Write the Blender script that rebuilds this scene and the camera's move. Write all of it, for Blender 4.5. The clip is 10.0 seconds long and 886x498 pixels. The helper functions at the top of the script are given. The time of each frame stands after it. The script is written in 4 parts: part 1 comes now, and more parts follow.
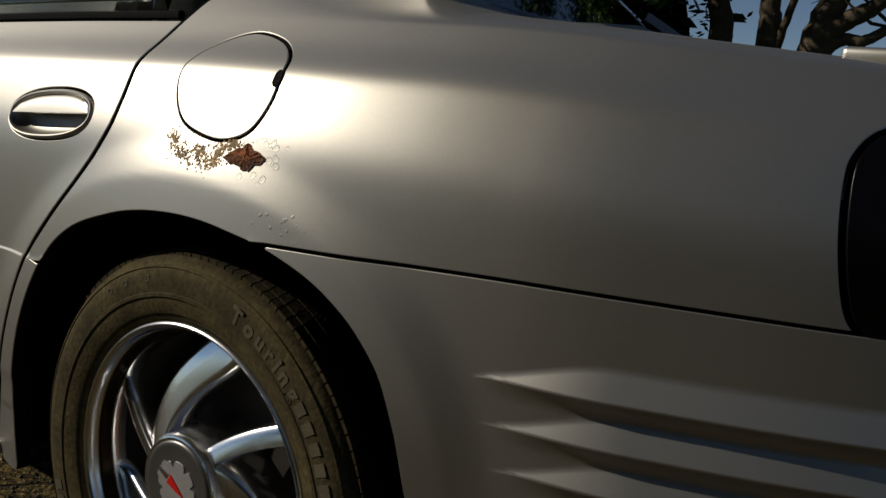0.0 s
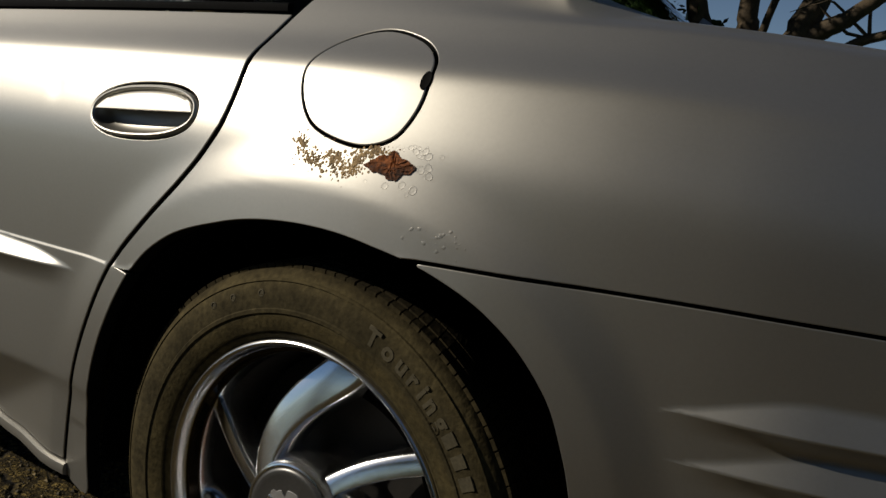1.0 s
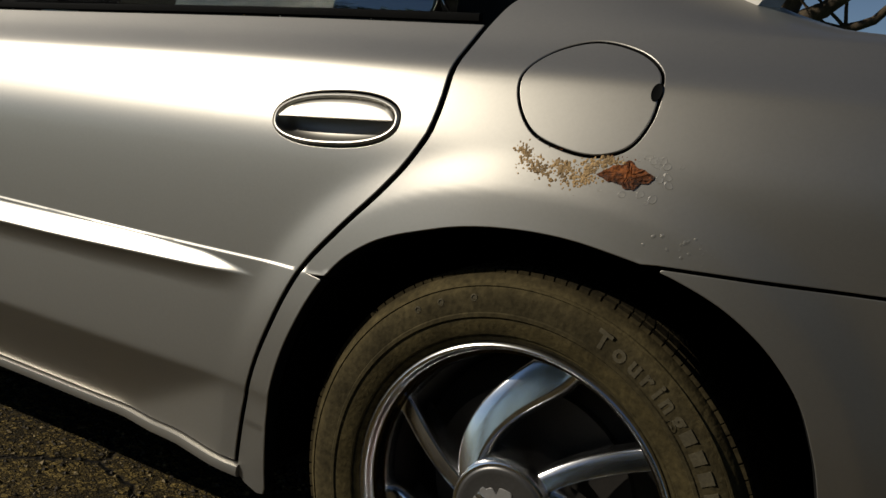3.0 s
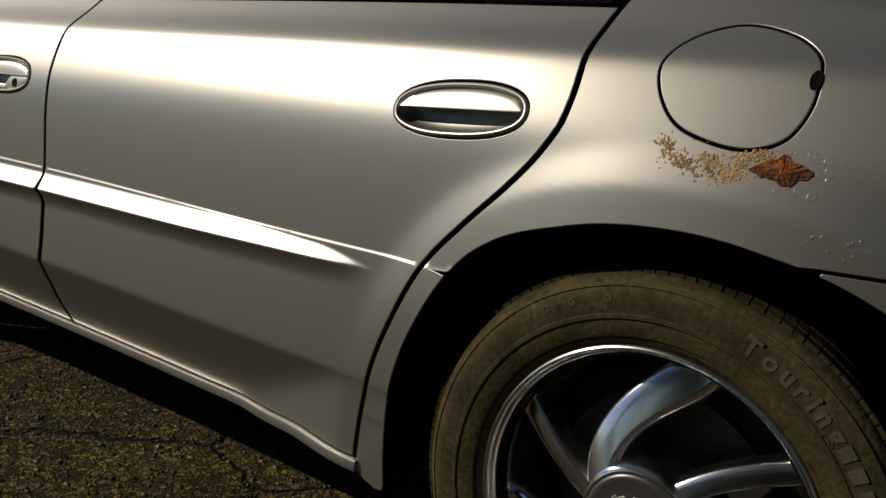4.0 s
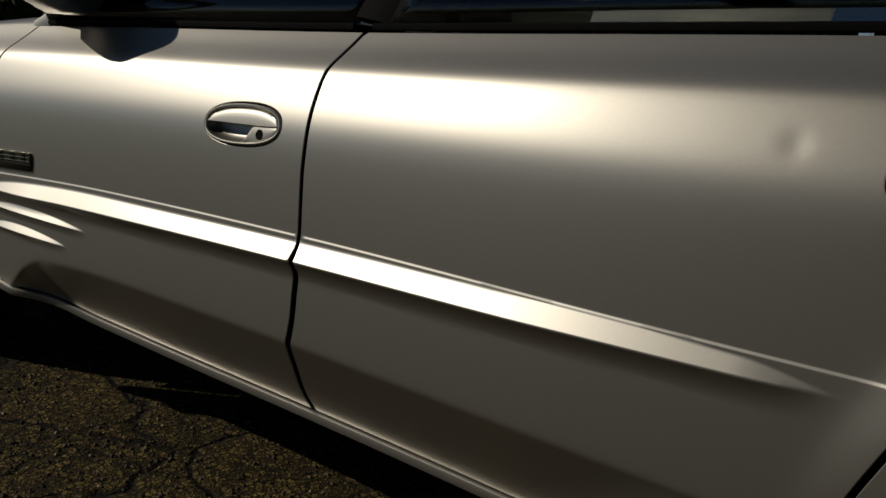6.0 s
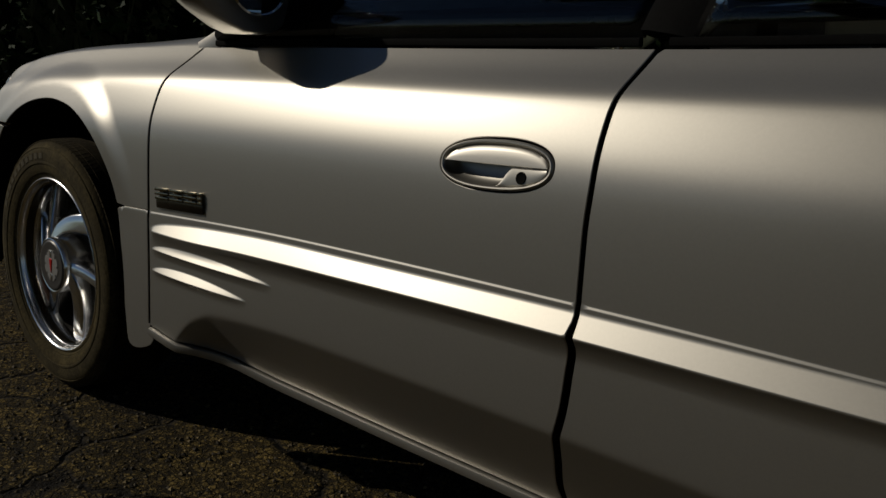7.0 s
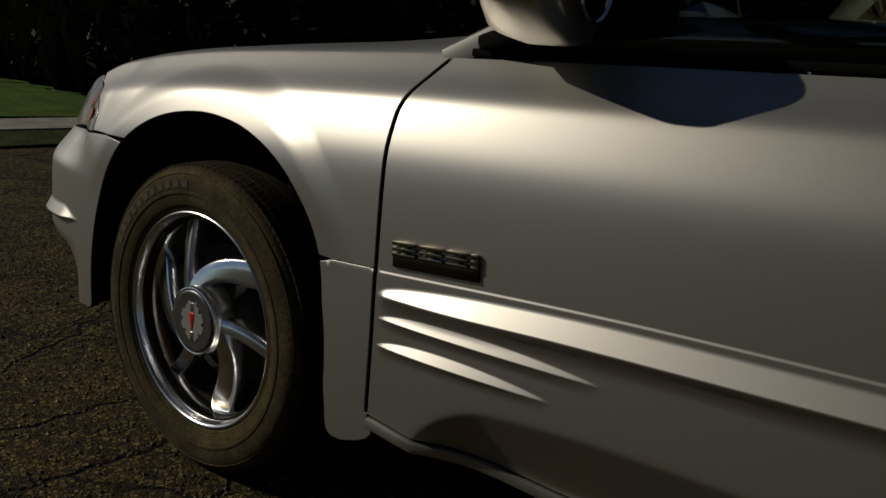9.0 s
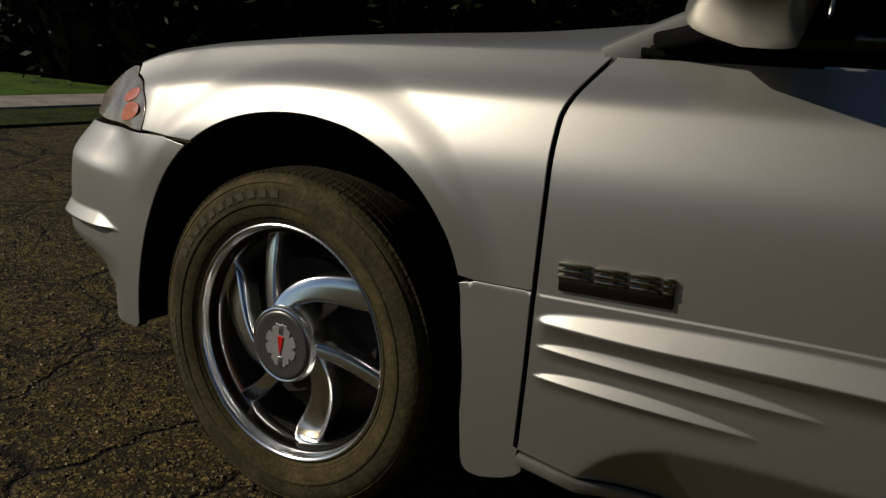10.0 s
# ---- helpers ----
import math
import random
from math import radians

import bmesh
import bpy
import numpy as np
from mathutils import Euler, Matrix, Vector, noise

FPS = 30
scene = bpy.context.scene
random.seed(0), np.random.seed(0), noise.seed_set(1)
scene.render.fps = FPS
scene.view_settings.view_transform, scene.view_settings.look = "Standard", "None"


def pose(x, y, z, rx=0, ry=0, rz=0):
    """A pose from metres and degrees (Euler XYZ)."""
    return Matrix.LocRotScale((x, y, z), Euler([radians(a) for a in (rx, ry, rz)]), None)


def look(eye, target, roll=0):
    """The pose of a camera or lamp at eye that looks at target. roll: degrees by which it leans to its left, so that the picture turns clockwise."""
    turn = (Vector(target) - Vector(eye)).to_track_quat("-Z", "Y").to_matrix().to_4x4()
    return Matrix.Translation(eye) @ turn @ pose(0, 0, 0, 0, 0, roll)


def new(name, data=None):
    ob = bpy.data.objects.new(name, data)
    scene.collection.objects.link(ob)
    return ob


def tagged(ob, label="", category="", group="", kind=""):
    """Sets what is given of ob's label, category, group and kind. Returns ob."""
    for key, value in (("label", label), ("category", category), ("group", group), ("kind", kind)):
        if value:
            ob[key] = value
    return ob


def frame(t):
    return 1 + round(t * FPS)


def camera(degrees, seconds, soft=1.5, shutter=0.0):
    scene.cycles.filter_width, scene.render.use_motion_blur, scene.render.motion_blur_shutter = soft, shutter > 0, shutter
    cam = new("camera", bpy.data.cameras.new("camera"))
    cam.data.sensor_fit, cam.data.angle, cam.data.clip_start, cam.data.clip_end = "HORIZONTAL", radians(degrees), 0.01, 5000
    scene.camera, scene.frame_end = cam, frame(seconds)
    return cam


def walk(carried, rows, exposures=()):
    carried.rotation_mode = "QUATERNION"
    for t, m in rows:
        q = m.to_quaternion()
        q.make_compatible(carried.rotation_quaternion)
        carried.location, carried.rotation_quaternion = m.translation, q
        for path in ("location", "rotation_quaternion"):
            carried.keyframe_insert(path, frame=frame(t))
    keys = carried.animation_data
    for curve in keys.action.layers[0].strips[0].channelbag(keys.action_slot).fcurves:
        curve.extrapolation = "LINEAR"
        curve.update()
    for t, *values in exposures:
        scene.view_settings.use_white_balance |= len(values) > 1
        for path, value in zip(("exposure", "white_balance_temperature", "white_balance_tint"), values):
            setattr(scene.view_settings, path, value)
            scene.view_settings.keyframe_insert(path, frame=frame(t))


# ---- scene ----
cam = camera(53.34, 10.0)
PATH = [
    (0, (0.8831, -0.7358, 0.8744), (-0.0037, 0.5683, 0.6045), 5.29),
    (0.5, (0.7891, -0.7941, 0.8620), (-0.0681, 0.5329, 0.6085), 6.13),
    (1, (0.6544, -0.7947, 0.8608), (-0.1694, 0.5509, 0.5950), 6.72),
    (1.5, (0.5348, -0.8217, 0.8642), (-0.3293, 0.4987, 0.5997), 6.28),
    (2, (0.4610, -0.8970, 0.8580), (-0.3231, 0.4744, 0.6044), 6.80),
    (2.2, (0.4499, -0.9194, 0.8525), (-0.3095, 0.4655, 0.5967), 6.69),
    (3.5, (0.3760, -0.9950, 0.8540), (-0.3962, 0.3718, 0.5451), 6.70),
    (4, (0.3280, -0.9720, 0.8660), (-0.5463, 0.3239, 0.5252), 5.70),
    (4.5, (0.1990, -0.9130, 0.8510), (-0.7917, 0.2969, 0.5125), 5.20),
    (5, (0.0840, -0.9170, 0.8600), (-0.9785, 0.2207, 0.4904), 4.10),
    (5.2, (0.0280, -0.9240, 0.8390), (-1.0345, 0.2249, 0.5054), 5.30),
    (6.3, (-0.3490, -0.9810, 0.8910), (-1.2907, 0.2664, 0.5486), 3.70),
    (6.5, (-0.4390, -0.9590, 0.8900), (-1.4175, 0.2579, 0.5412), 3.30),
    (7, (-0.6800, -0.9560, 0.8830), (-1.7231, 0.2103, 0.5486), 2.90),
    (7.5, (-0.8420, -0.9730, 0.8690), (-1.9055, 0.1794, 0.5513), 3.70),
    (8, (-1.0130, -1.0310, 0.8900), (-1.9587, 0.2172, 0.5620), 4.60),
    (8.5, (-1.2039, -1.0570, 0.8963), (-2.1357, 0.1981, 0.5551), 4.39),
    (9, (-1.4339, -1.0357, 0.8969), (-2.3889, 0.1983, 0.5434), 4.33),
    (9.5, (-1.6313, -1.0686, 0.8826), (-2.5585, 0.1820, 0.5139), 4.44),
    (10, (-1.8342, -1.1341, 0.9076), (-2.6442, 0.1894, 0.5171), 4.62),
]
walk(cam, [(t, look(eye, target, roll)) for t, eye, target, roll in PATH],
     exposures=[(t, stops, 6950, 9) for t, stops in ((0, 0.03), (1.0, 0.06), (2.0, -0.04), (3.5, 0.2), (4.0, 0.0), (4.5, -0.2), (5, -0.36), (6.5, -0.78), (7.0, -0.9), (7.5, -0.93), (8.0, -0.8), (9.0, -0.65), (9.5, -0.3), (10, 0.05))])

# ---- light ----
SUN = Vector((-0.745, -0.47, 0.53)).normalized()
world = bpy.data.worlds.new("sky")
scene.world = world
world.use_nodes = True
wn = world.node_tree.nodes
sky = wn.new("ShaderNodeTexSky")
sky.sky_type, sky.sun_disc = "NISHITA", False
sky.sun_elevation = math.asin(SUN.z)
sky.sun_rotation = math.atan2(SUN.x, SUN.y)
sky.air_density, sky.dust_density, sky.ozone_density = 0.6, 0.0, 2.5
wn["Background"].inputs["Strength"].default_value = 0.046
world.node_tree.links.new(sky.outputs[0], wn["Background"].inputs["Color"])
sun = new("sun", bpy.data.lights.new("sun", "SUN"))
sun.data.energy, sun.data.angle, sun.data.color = 3.1, radians(0.6), (1.0, 0.95, 0.86)
sun.matrix_world = look(SUN * 20, (0, 0, 0))


# ---- materials ----
def material(name, colour, rough=0.5, metal=0.0, noise_scale=0.0, amount=0.0, bump=0.0, bump_scale=40.0, coat=0.0, spec=0.5, rough_var=0.0):
    """A procedural surface: colour with two scales of variation, and a fine relief."""
    m = bpy.data.materials.new(name)
    m.use_nodes = True
    nt, nodes = m.node_tree, m.node_tree.nodes
    b = nodes["Principled BSDF"]
    b.inputs["Base Color"].default_value = (*colour, 1)
    b.inputs["Roughness"].default_value = rough
    b.inputs["Metallic"].default_value = metal
    b.inputs["Specular IOR Level"].default_value = spec
    b.inputs["Coat Weight"].default_value = coat
    b.inputs["Coat Roughness"].default_value = 0.04
    tc = nodes.new("ShaderNodeTexCoord")
    if noise_scale:
        big, small, mix, ramp = (nodes.new(k) for k in ("ShaderNodeTexNoise", "ShaderNodeTexNoise", "ShaderNodeMath", "ShaderNodeMix"))
        big.inputs["Scale"].default_value, small.inputs["Scale"].default_value = noise_scale, noise_scale * 9
        big.inputs["Detail"].default_value = small.inputs["Detail"].default_value = 6
        nt.links.new(tc.outputs["Object"], big.inputs["Vector"])
        nt.links.new(tc.outputs["Object"], small.inputs["Vector"])
        mix.operation = "MULTIPLY"
        nt.links.new(big.outputs["Fac"], mix.inputs[0])
        nt.links.new(small.outputs["Fac"], mix.inputs[1])
        ramp.data_type = "RGBA"
        lo = [max(0, c * (1 - amount)) for c in colour]
        hi = [min(1, c * (1 + amount)) for c in colour]
        ramp.inputs["A"].default_value, ramp.inputs["B"].default_value = (*lo, 1), (*hi, 1)
        scale = nodes.new("ShaderNodeMapRange")
        scale.inputs["From Min"].default_value, scale.inputs["From Max"].default_value = 0.12, 0.42
        nt.links.new(mix.outputs[0], scale.inputs["Value"])
        nt.links.new(scale.outputs[0], ramp.inputs["Factor"])
        nt.links.new(ramp.outputs["Result"], b.inputs["Base Color"])
        if rough_var:
            rr = nodes.new("ShaderNodeMapRange")
            rr.inputs["To Min"].default_value, rr.inputs["To Max"].default_value = max(0.02, rough - rough_var), min(1, rough + rough_var)
            nt.links.new(big.outputs["Fac"], rr.inputs["Value"])
            nt.links.new(rr.outputs[0], b.inputs["Roughness"])
    if bump:
        bn, bp = nodes.new("ShaderNodeTexNoise"), nodes.new("ShaderNodeBump")
        bn.inputs["Scale"].default_value, bn.inputs["Detail"].default_value = bump_scale, 8
        bp.inputs["Strength"].default_value, bp.inputs["Distance"].default_value = bump, 0.01
        nt.links.new(tc.outputs["Object"], bn.inputs["Vector"])
        nt.links.new(bn.outputs["Fac"], bp.inputs["Height"])
        nt.links.new(bp.outputs[0], b.inputs["Normal"])
    return m


PAINT = material("silver_paint", (0.42, 0.40, 0.362), 0.43, 0.88, 220, 0.03, coat=0.25, rough_var=0.01)
BLACK = material("black_plastic", (0.004, 0.004, 0.004), 0.75, 0, 20, 0.3, spec=0.05)
# near-black; on panel edges it stands for the shade in the gaps
VOID = material("underbody_and_gap_shade", (0.006, 0.006, 0.006), 0.9, spec=0.1)
RUBBER = material("tyre_rubber", (0.082, 0.069, 0.039), 0.92, 0, 14, 0.45, bump=0.15, bump_scale=160, spec=0.12)


def dusty_rings(m, stops):
    """Dust and scuffing in rings round the axle, multiplied over the surface's own colour."""
    nt, nodes = m.node_tree, m.node_tree.nodes
    tc, sep, sq, ramp, mul = (nodes.new(k) for k in ("ShaderNodeTexCoord", "ShaderNodeVectorMath", "ShaderNodeVectorMath", "ShaderNodeValToRGB", "ShaderNodeMix"))
    sep.operation, sq.operation = "MULTIPLY", "LENGTH"
    sep.inputs[1].default_value = (1, 0, 1)
    nt.links.new(tc.outputs["Object"], sep.inputs[0])
    nt.links.new(sep.outputs["Vector"], sq.inputs[0])
    grain = nodes.new("ShaderNodeTexNoise")
    grain.inputs["Scale"].default_value = 26
    wob = nodes.new("ShaderNodeMath")
    wob.operation = "MULTIPLY_ADD"
    wob.inputs[1].default_value = .012
    nt.links.new(tc.outputs["Object"], grain.inputs["Vector"])
    nt.links.new(grain.outputs["Fac"], wob.inputs[0])
    nt.links.new(sq.outputs["Value"], wob.inputs[2])
    e = ramp.color_ramp.elements
    e[0].position, e[0].color = stops[0][0], (*stops[0][1], 1)
    e[1].position, e[1].color = stops[-1][0], (*stops[-1][1], 1)
    for at, c in stops[1:-1]:
        e.new(at).color = (*c, 1)
    nt.links.new(wob.outputs[0], ramp.inputs["Fac"])
    base = nodes["Principled BSDF"].inputs["Base Color"]
    old = base.links[0].from_socket
    mul.data_type, mul.blend_type = "RGBA", "MULTIPLY"
    mul.inputs["Factor"].default_value = 1.0
    nt.links.new(old, mul.inputs["A"])
    nt.links.new(ramp.outputs["Color"], mul.inputs["B"])
    nt.links.new(mul.outputs["Result"], base)


dusty_rings(RUBBER, [(.235, (.70, .66, .52)), (.262, (.85, .78, .60)), (.272, (.60, .57, .50)), (.296, (.64, .60, .52)), (.312, (.95, .88, .72)), (.322, (.55, .50, .40)), (.335, (.22, .20, .17))])
RUBBER_MARK = material("moulded_rubber", (0.080, 0.067, 0.040), 0.8, 0, 30, 0.3, spec=0.25)
CHROME = material("polished_wheel", (0.88, 0.88, 0.88), 0.19, 1.0, 40, 0.06, rough_var=0.04)
RIM = material("polished_rim", (0.82, 0.81, 0.80), 0.24, 1.0, 40, 0.03, rough_var=0.01)
DARK_CHROME = material("dark_chrome", (0.055, 0.045, 0.030), 0.2, 0.9, 60, 0.3)
BADGE = material("badge_chrome", (0.30, 0.255, 0.17), 0.16, 1.0, 60, 0.3)
CAP = material("satin_cap", (0.13, 0.125, 0.12), 0.38, 0.7, 30, 0.1)
PALE_CAP = material("pale_cap", (0.40, 0.39, 0.38), 0.4, 0.5, 30, 0.1)
RED = material("red_enamel", (0.50, 0.012, 0.010), 0.3)
RUST = material("rust", (0.13, 0.036, 0.005), 0.85, 0, 34, 1.6, bump=0.5, bump_scale=120)
RUSTY_PAINT = material("rusty_paint", (0.38, 0.24, 0.10), 0.7, 0.0, 70, 0.7, bump=0.4, bump_scale=300)
# near-black: the shade behind the spokes is put into this colour
SHADED_METAL = material("brake_disc", (0.009, 0.007, 0.005), 0.75, 0.1, 30, 0.4)
CALIPER = material("rusty_iron", (0.10, 0.035, 0.012), 0.85, 0.1, 40, 0.6)
SEAT = material("seat_fabric", (0.02, 0.02, 0.02), 0.9, 0, 60, 0.3)
BELT = material("belt_webbing", (0.35, 0.34, 0.26), 0.8, 0, 60, 0.2)
SMOKED = material("smoked_lens", (0.003, 0.002, 0.002), 0.25, 0, spec=0.2, coat=0.1)
AMBER = material("amber_reflector", (0.72, 0.22, 0.14), 0.25, 0, 60, 0.3, coat=0.6)
MIRROR = material("mirror_glass", (0.85, 0.87, 0.88), 0.02, 1.0)
GRASS = material("lawn_grass", (0.045, 0.088, 0.005), 0.85, 0, 2.2, 0.6, bump=1.0, bump_scale=30, spec=0.15)
CONCRETE = material("kerb_concrete", (0.24, 0.21, 0.17), 0.9, 0, 4.0, 0.35, bump=0.5, bump_scale=60)
LEAF = material("dark_leaves", (0.013, 0.024, 0.006), 0.6, 0, 1.2, 0.8, spec=0.08)
# near-black: the shade inside the hedges put into a colour
CORE = material("hedge_shade", (0.004, 0.005, 0.003), 0.95, 0, 6, 0.6, spec=0.0)
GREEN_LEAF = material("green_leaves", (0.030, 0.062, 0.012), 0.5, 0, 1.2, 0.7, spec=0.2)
# sunlight put into a brighter green, so crowns show in the glass
SUN_TINTED_LEAF = material("sun_tinted_leaves", (0.050, 0.105, 0.022), 0.5, 0, 1.2, 0.7, spec=0.3)
VERGE = material("trodden_grass", (0.028, 0.036, 0.006), 0.9, 0, 3.0, 0.8, bump=1.0, bump_scale=24, spec=0.1)
STONE = material("stone_chips", (0.10, 0.078, 0.048), 0.85)
geo = STONE.node_tree.nodes.new("ShaderNodeNewGeometry")
tone = STONE.node_tree.nodes.new("ShaderNodeValToRGB")
tone.color_ramp.elements[0].color = (.022, .016, .009, 1)
tone.color_ramp.elements[1].color = (.30, .22, .10, 1)
tone.color_ramp.elements.new(.7).color = (.07, .053, .03, 1)
STONE.node_tree.links.new(geo.outputs["Random Per Island"], tone.inputs["Fac"])
STONE.node_tree.links.new(tone.outputs["Color"], STONE.node_tree.nodes["Principled BSDF"].inputs["Base Color"])
BARK = material("bark", (0.075, 0.052, 0.028), 0.9, 0, 8, 0.5, bump=0.8, bump_scale=30)


def clear(name, colour, rough, opacity=0.0):
    """Tinted glass."""
    m = material(name, colour, rough)
    b = m.node_tree.nodes["Principled BSDF"]
    b.inputs["Transmission Weight"].default_value = 1.0 - opacity
    b.inputs["IOR"].default_value = 1.5
    return m


GLASS = clear("tinted_glass", (0.62, 0.68, 0.65), 0.0)
LENS = material("lamp_lens", (0.24, 0.20, 0.155), 0.22, 0.1, 30, 0.4, coat=0.35)


def asphalt():
    """Coarse worn asphalt: stones in a dark binder, and a net of cracks."""
    m = material("worn_asphalt", (0.05, 0.038, 0.024), 0.92, spec=0.2)
    nt, nodes = m.node_tree, m.node_tree.nodes
    b = nodes["Principled BSDF"]
    link = nt.links.new
    tc = nodes.new("ShaderNodeTexCoord")

    def tex(kind, scale, **kw):
        n = nodes.new(kind)
        n.inputs["Scale"].default_value = scale
        for k, v in kw.items():
            n.inputs[k].default_value = v
        return n
    warp = tex("ShaderNodeTexNoise", 5.0, Detail=5)
    link(tc.outputs["Object"], warp.inputs["Vector"])
    shift = nodes.new("ShaderNodeVectorMath")
    shift.operation = "MULTIPLY_ADD"
    shift.inputs[1].default_value = (.22, .22, 0)
    link(warp.outputs["Color"], shift.inputs[0])
    link(tc.outputs["Object"], shift.inputs[2])
    masks = []
    for scale, wide in ((1.9, .024), (4.4, .022)):
        v = tex("ShaderNodeTexVoronoi", scale)
        v.feature = "DISTANCE_TO_EDGE"
        link(shift.outputs[0], v.inputs["Vector"])
        r = nodes.new("ShaderNodeMapRange")
        r.inputs["From Max"].default_value = wide * (1 if scale < 4 else 1.5)
        link(v.outputs["Distance"], r.inputs["Value"])
        masks.append(r)
    # the fine net shows in patches only
    patch = tex("ShaderNodeTexNoise", .9, Detail=3)
    link(tc.outputs["Object"], patch.inputs["Vector"])
    pr = nodes.new("ShaderNodeMapRange")
    pr.inputs["From Min"].default_value, pr.inputs["From Max"].default_value = .36, .50
    link(patch.outputs["Fac"], pr.inputs["Value"])
    mx = nodes.new("ShaderNodeMath")
    mx.operation = "MAXIMUM"
    link(masks[1].outputs[0], mx.inputs[0])
    link(pr.outputs[0], mx.inputs[1])
    crack = nodes.new("ShaderNodeMath")
    crack.operation = "MULTIPLY"
    link(masks[0].outputs[0], crack.inputs[0])
    link(mx.outputs[0], crack.inputs[1])
    # stones of two sizes, each with its own tone, in a dark binder
    tones, edges = [], []
    for scale in (62, 125):
        v, d = tex("ShaderNodeTexVoronoi", scale), tex("ShaderNodeTexVoronoi", scale)
        d.feature = "DISTANCE_TO_EDGE"
        for n in (v, d):
            link(tc.outputs["Object"], n.inputs["Vector"])
        r = nodes.new("ShaderNodeMapRange")
        r.inputs["From Max"].default_value = .16
        link(d.outputs["Distance"], r.inputs["Value"])
        sep = nodes.new("ShaderNodeSeparateColor")
        link(v.outputs["Color"], sep.inputs[0])
        p = nodes.new("ShaderNodeMath")
        p.operation = "MULTIPLY"
        link(sep.outputs[0], p.inputs[0])
        link(r.outputs[0], p.inputs[1])
        tones.append(p)
    grit = tex("ShaderNodeTexNoise", 30, Detail=10, Roughness=.75)
    link(tc.outputs["Object"], grit.inputs["Vector"])
    big = tex("ShaderNodeTexNoise", 2.2, Detail=4)
    link(tc.outputs["Object"], big.inputs["Vector"])
    both = nodes.new("ShaderNodeMix")
    both.data_type = "FLOAT"
    both.inputs["Factor"].default_value = .5
    link(tones[0].outputs[0], both.inputs["A"])
    link(tones[1].outputs[0], both.inputs["B"])
    add = nodes.new("ShaderNodeMix")
    add.data_type = "FLOAT"
    add.inputs["Factor"].default_value = .42
    link(both.outputs["Result"], add.inputs["A"])
    link(grit.outputs["Fac"], add.inputs["B"])
    lean = nodes.new("ShaderNodeMath")
    lean.operation = "MULTIPLY_ADD"
    lean.inputs[1].default_value = .25
    link(big.outputs["Fac"], lean.inputs[0])
    link(add.outputs["Result"], lean.inputs[2])
    ramp = nodes.new("ShaderNodeValToRGB")
    e = ramp.color_ramp.elements
    e[0].position, e[0].color = .32, (.008, .006, .003, 1)
    e[1].position, e[1].color = .82, (.27, .19, .060, 1)
    mid = ramp.color_ramp.elements.new(.52)
    mid.color = (.046, .032, .0090, 1)
    link(lean.outputs[0], ramp.inputs["Fac"])
    mul = nodes.new("ShaderNodeMix")
    mul.data_type = "RGBA"
    mul.inputs["A"].default_value = (.008, .006, .004, 1)
    link(crack.outputs[0], mul.inputs["Factor"])
    link(ramp.outputs["Color"], mul.inputs["B"])
    link(mul.outputs["Result"], b.inputs["Base Color"])
    high = nodes.new("ShaderNodeMath")
    high.operation = "MULTIPLY_ADD"
    link(crack.outputs[0], high.inputs[0])
    high.inputs[1].default_value = 1.3
    link(add.outputs["Result"], high.inputs[2])
    bp = nodes.new("ShaderNodeBump")
    bp.inputs["Strength"].default_value, bp.inputs["Distance"].default_value = 1.0, .02
    link(high.outputs[0], bp.inputs["Height"])
    link(bp.outputs[0], b.inputs["Normal"])
    return m


ASPHALT = asphalt()


# ---- mesh helpers ----
def mesh_object(name, verts, faces, mat, parent=None, label="", smooth=True, normals=None):
    me = bpy.data.meshes.new(name)
    me.from_pydata([tuple(v) for v in verts], [], [tuple(f) for f in faces])
    me.materials.append(mat)
    for poly in me.polygons:
        poly.use_smooth = smooth
    if normals is not None:
        me.normals_split_custom_set_from_vertices([tuple(n) for n in normals])
    me.update()
    ob = new(name, me)
    ob.parent = parent
    if label:
        tagged(ob, label)
    return ob


def part(name, bm, mat, parent=None, label="", smooth=True):
    me = bpy.data.meshes.new(name)
    bm.normal_update()
    bm.to_mesh(me)
    bm.free()
    me.materials.append(mat)
    for poly in me.polygons:
        poly.use_smooth = smooth
    if smooth:
        me.set_sharp_from_angle(angle=radians(38))
    ob = new(name, me)
    ob.parent = parent
    if label:
        tagged(ob, label)
    return ob


def empty(name, place=(0, 0, 0)):
    ob = new(name)
    ob.location = place
    ob.empty_display_size = 0.1
    return ob


# ---- the car's surface: x to the tail, y to the far side, z up ----
def curve(*pts):
    """A smooth function through the points (monotone cubic)."""
    xs = np.array([p[0] for p in pts], float)
    ys = np.array([p[1] for p in pts], float)
    h = np.diff(xs)
    d = np.diff(ys) / h
    m = np.zeros(len(xs))
    m[0], m[-1] = d[0], d[-1]
    for i in range(1, len(xs) - 1):
        if d[i - 1] * d[i] > 0:
            a, b = 2 * h[i] + h[i - 1], h[i] + 2 * h[i - 1]
            m[i] = (a + b) / (a / d[i - 1] + b / d[i])

    def at(x):
        x = np.clip(x, xs[0], xs[-1])
        i = np.clip(np.searchsorted(xs, x, side="right") - 1, 0, len(xs) - 2)
        t = (x - xs[i]) / h[i]
        return ((1 + 2 * t) * (1 - t) ** 2 * ys[i] + t * (1 - t) ** 2 * h[i] * m[i]
                + t * t * (3 - 2 * t) * ys[i + 1] + t * t * (t - 1) * h[i] * m[i + 1])
    return at


def ease(a, b, x):
    t = np.clip((np.asarray(x, float) - a) / (b - a), 0, 1)
    return t * t * (3 - 2 * t)


def bend(s, r):
    """max(s, 0) with a rounded corner."""
    return 0.5 * (s + np.sqrt(s * s + r * r))


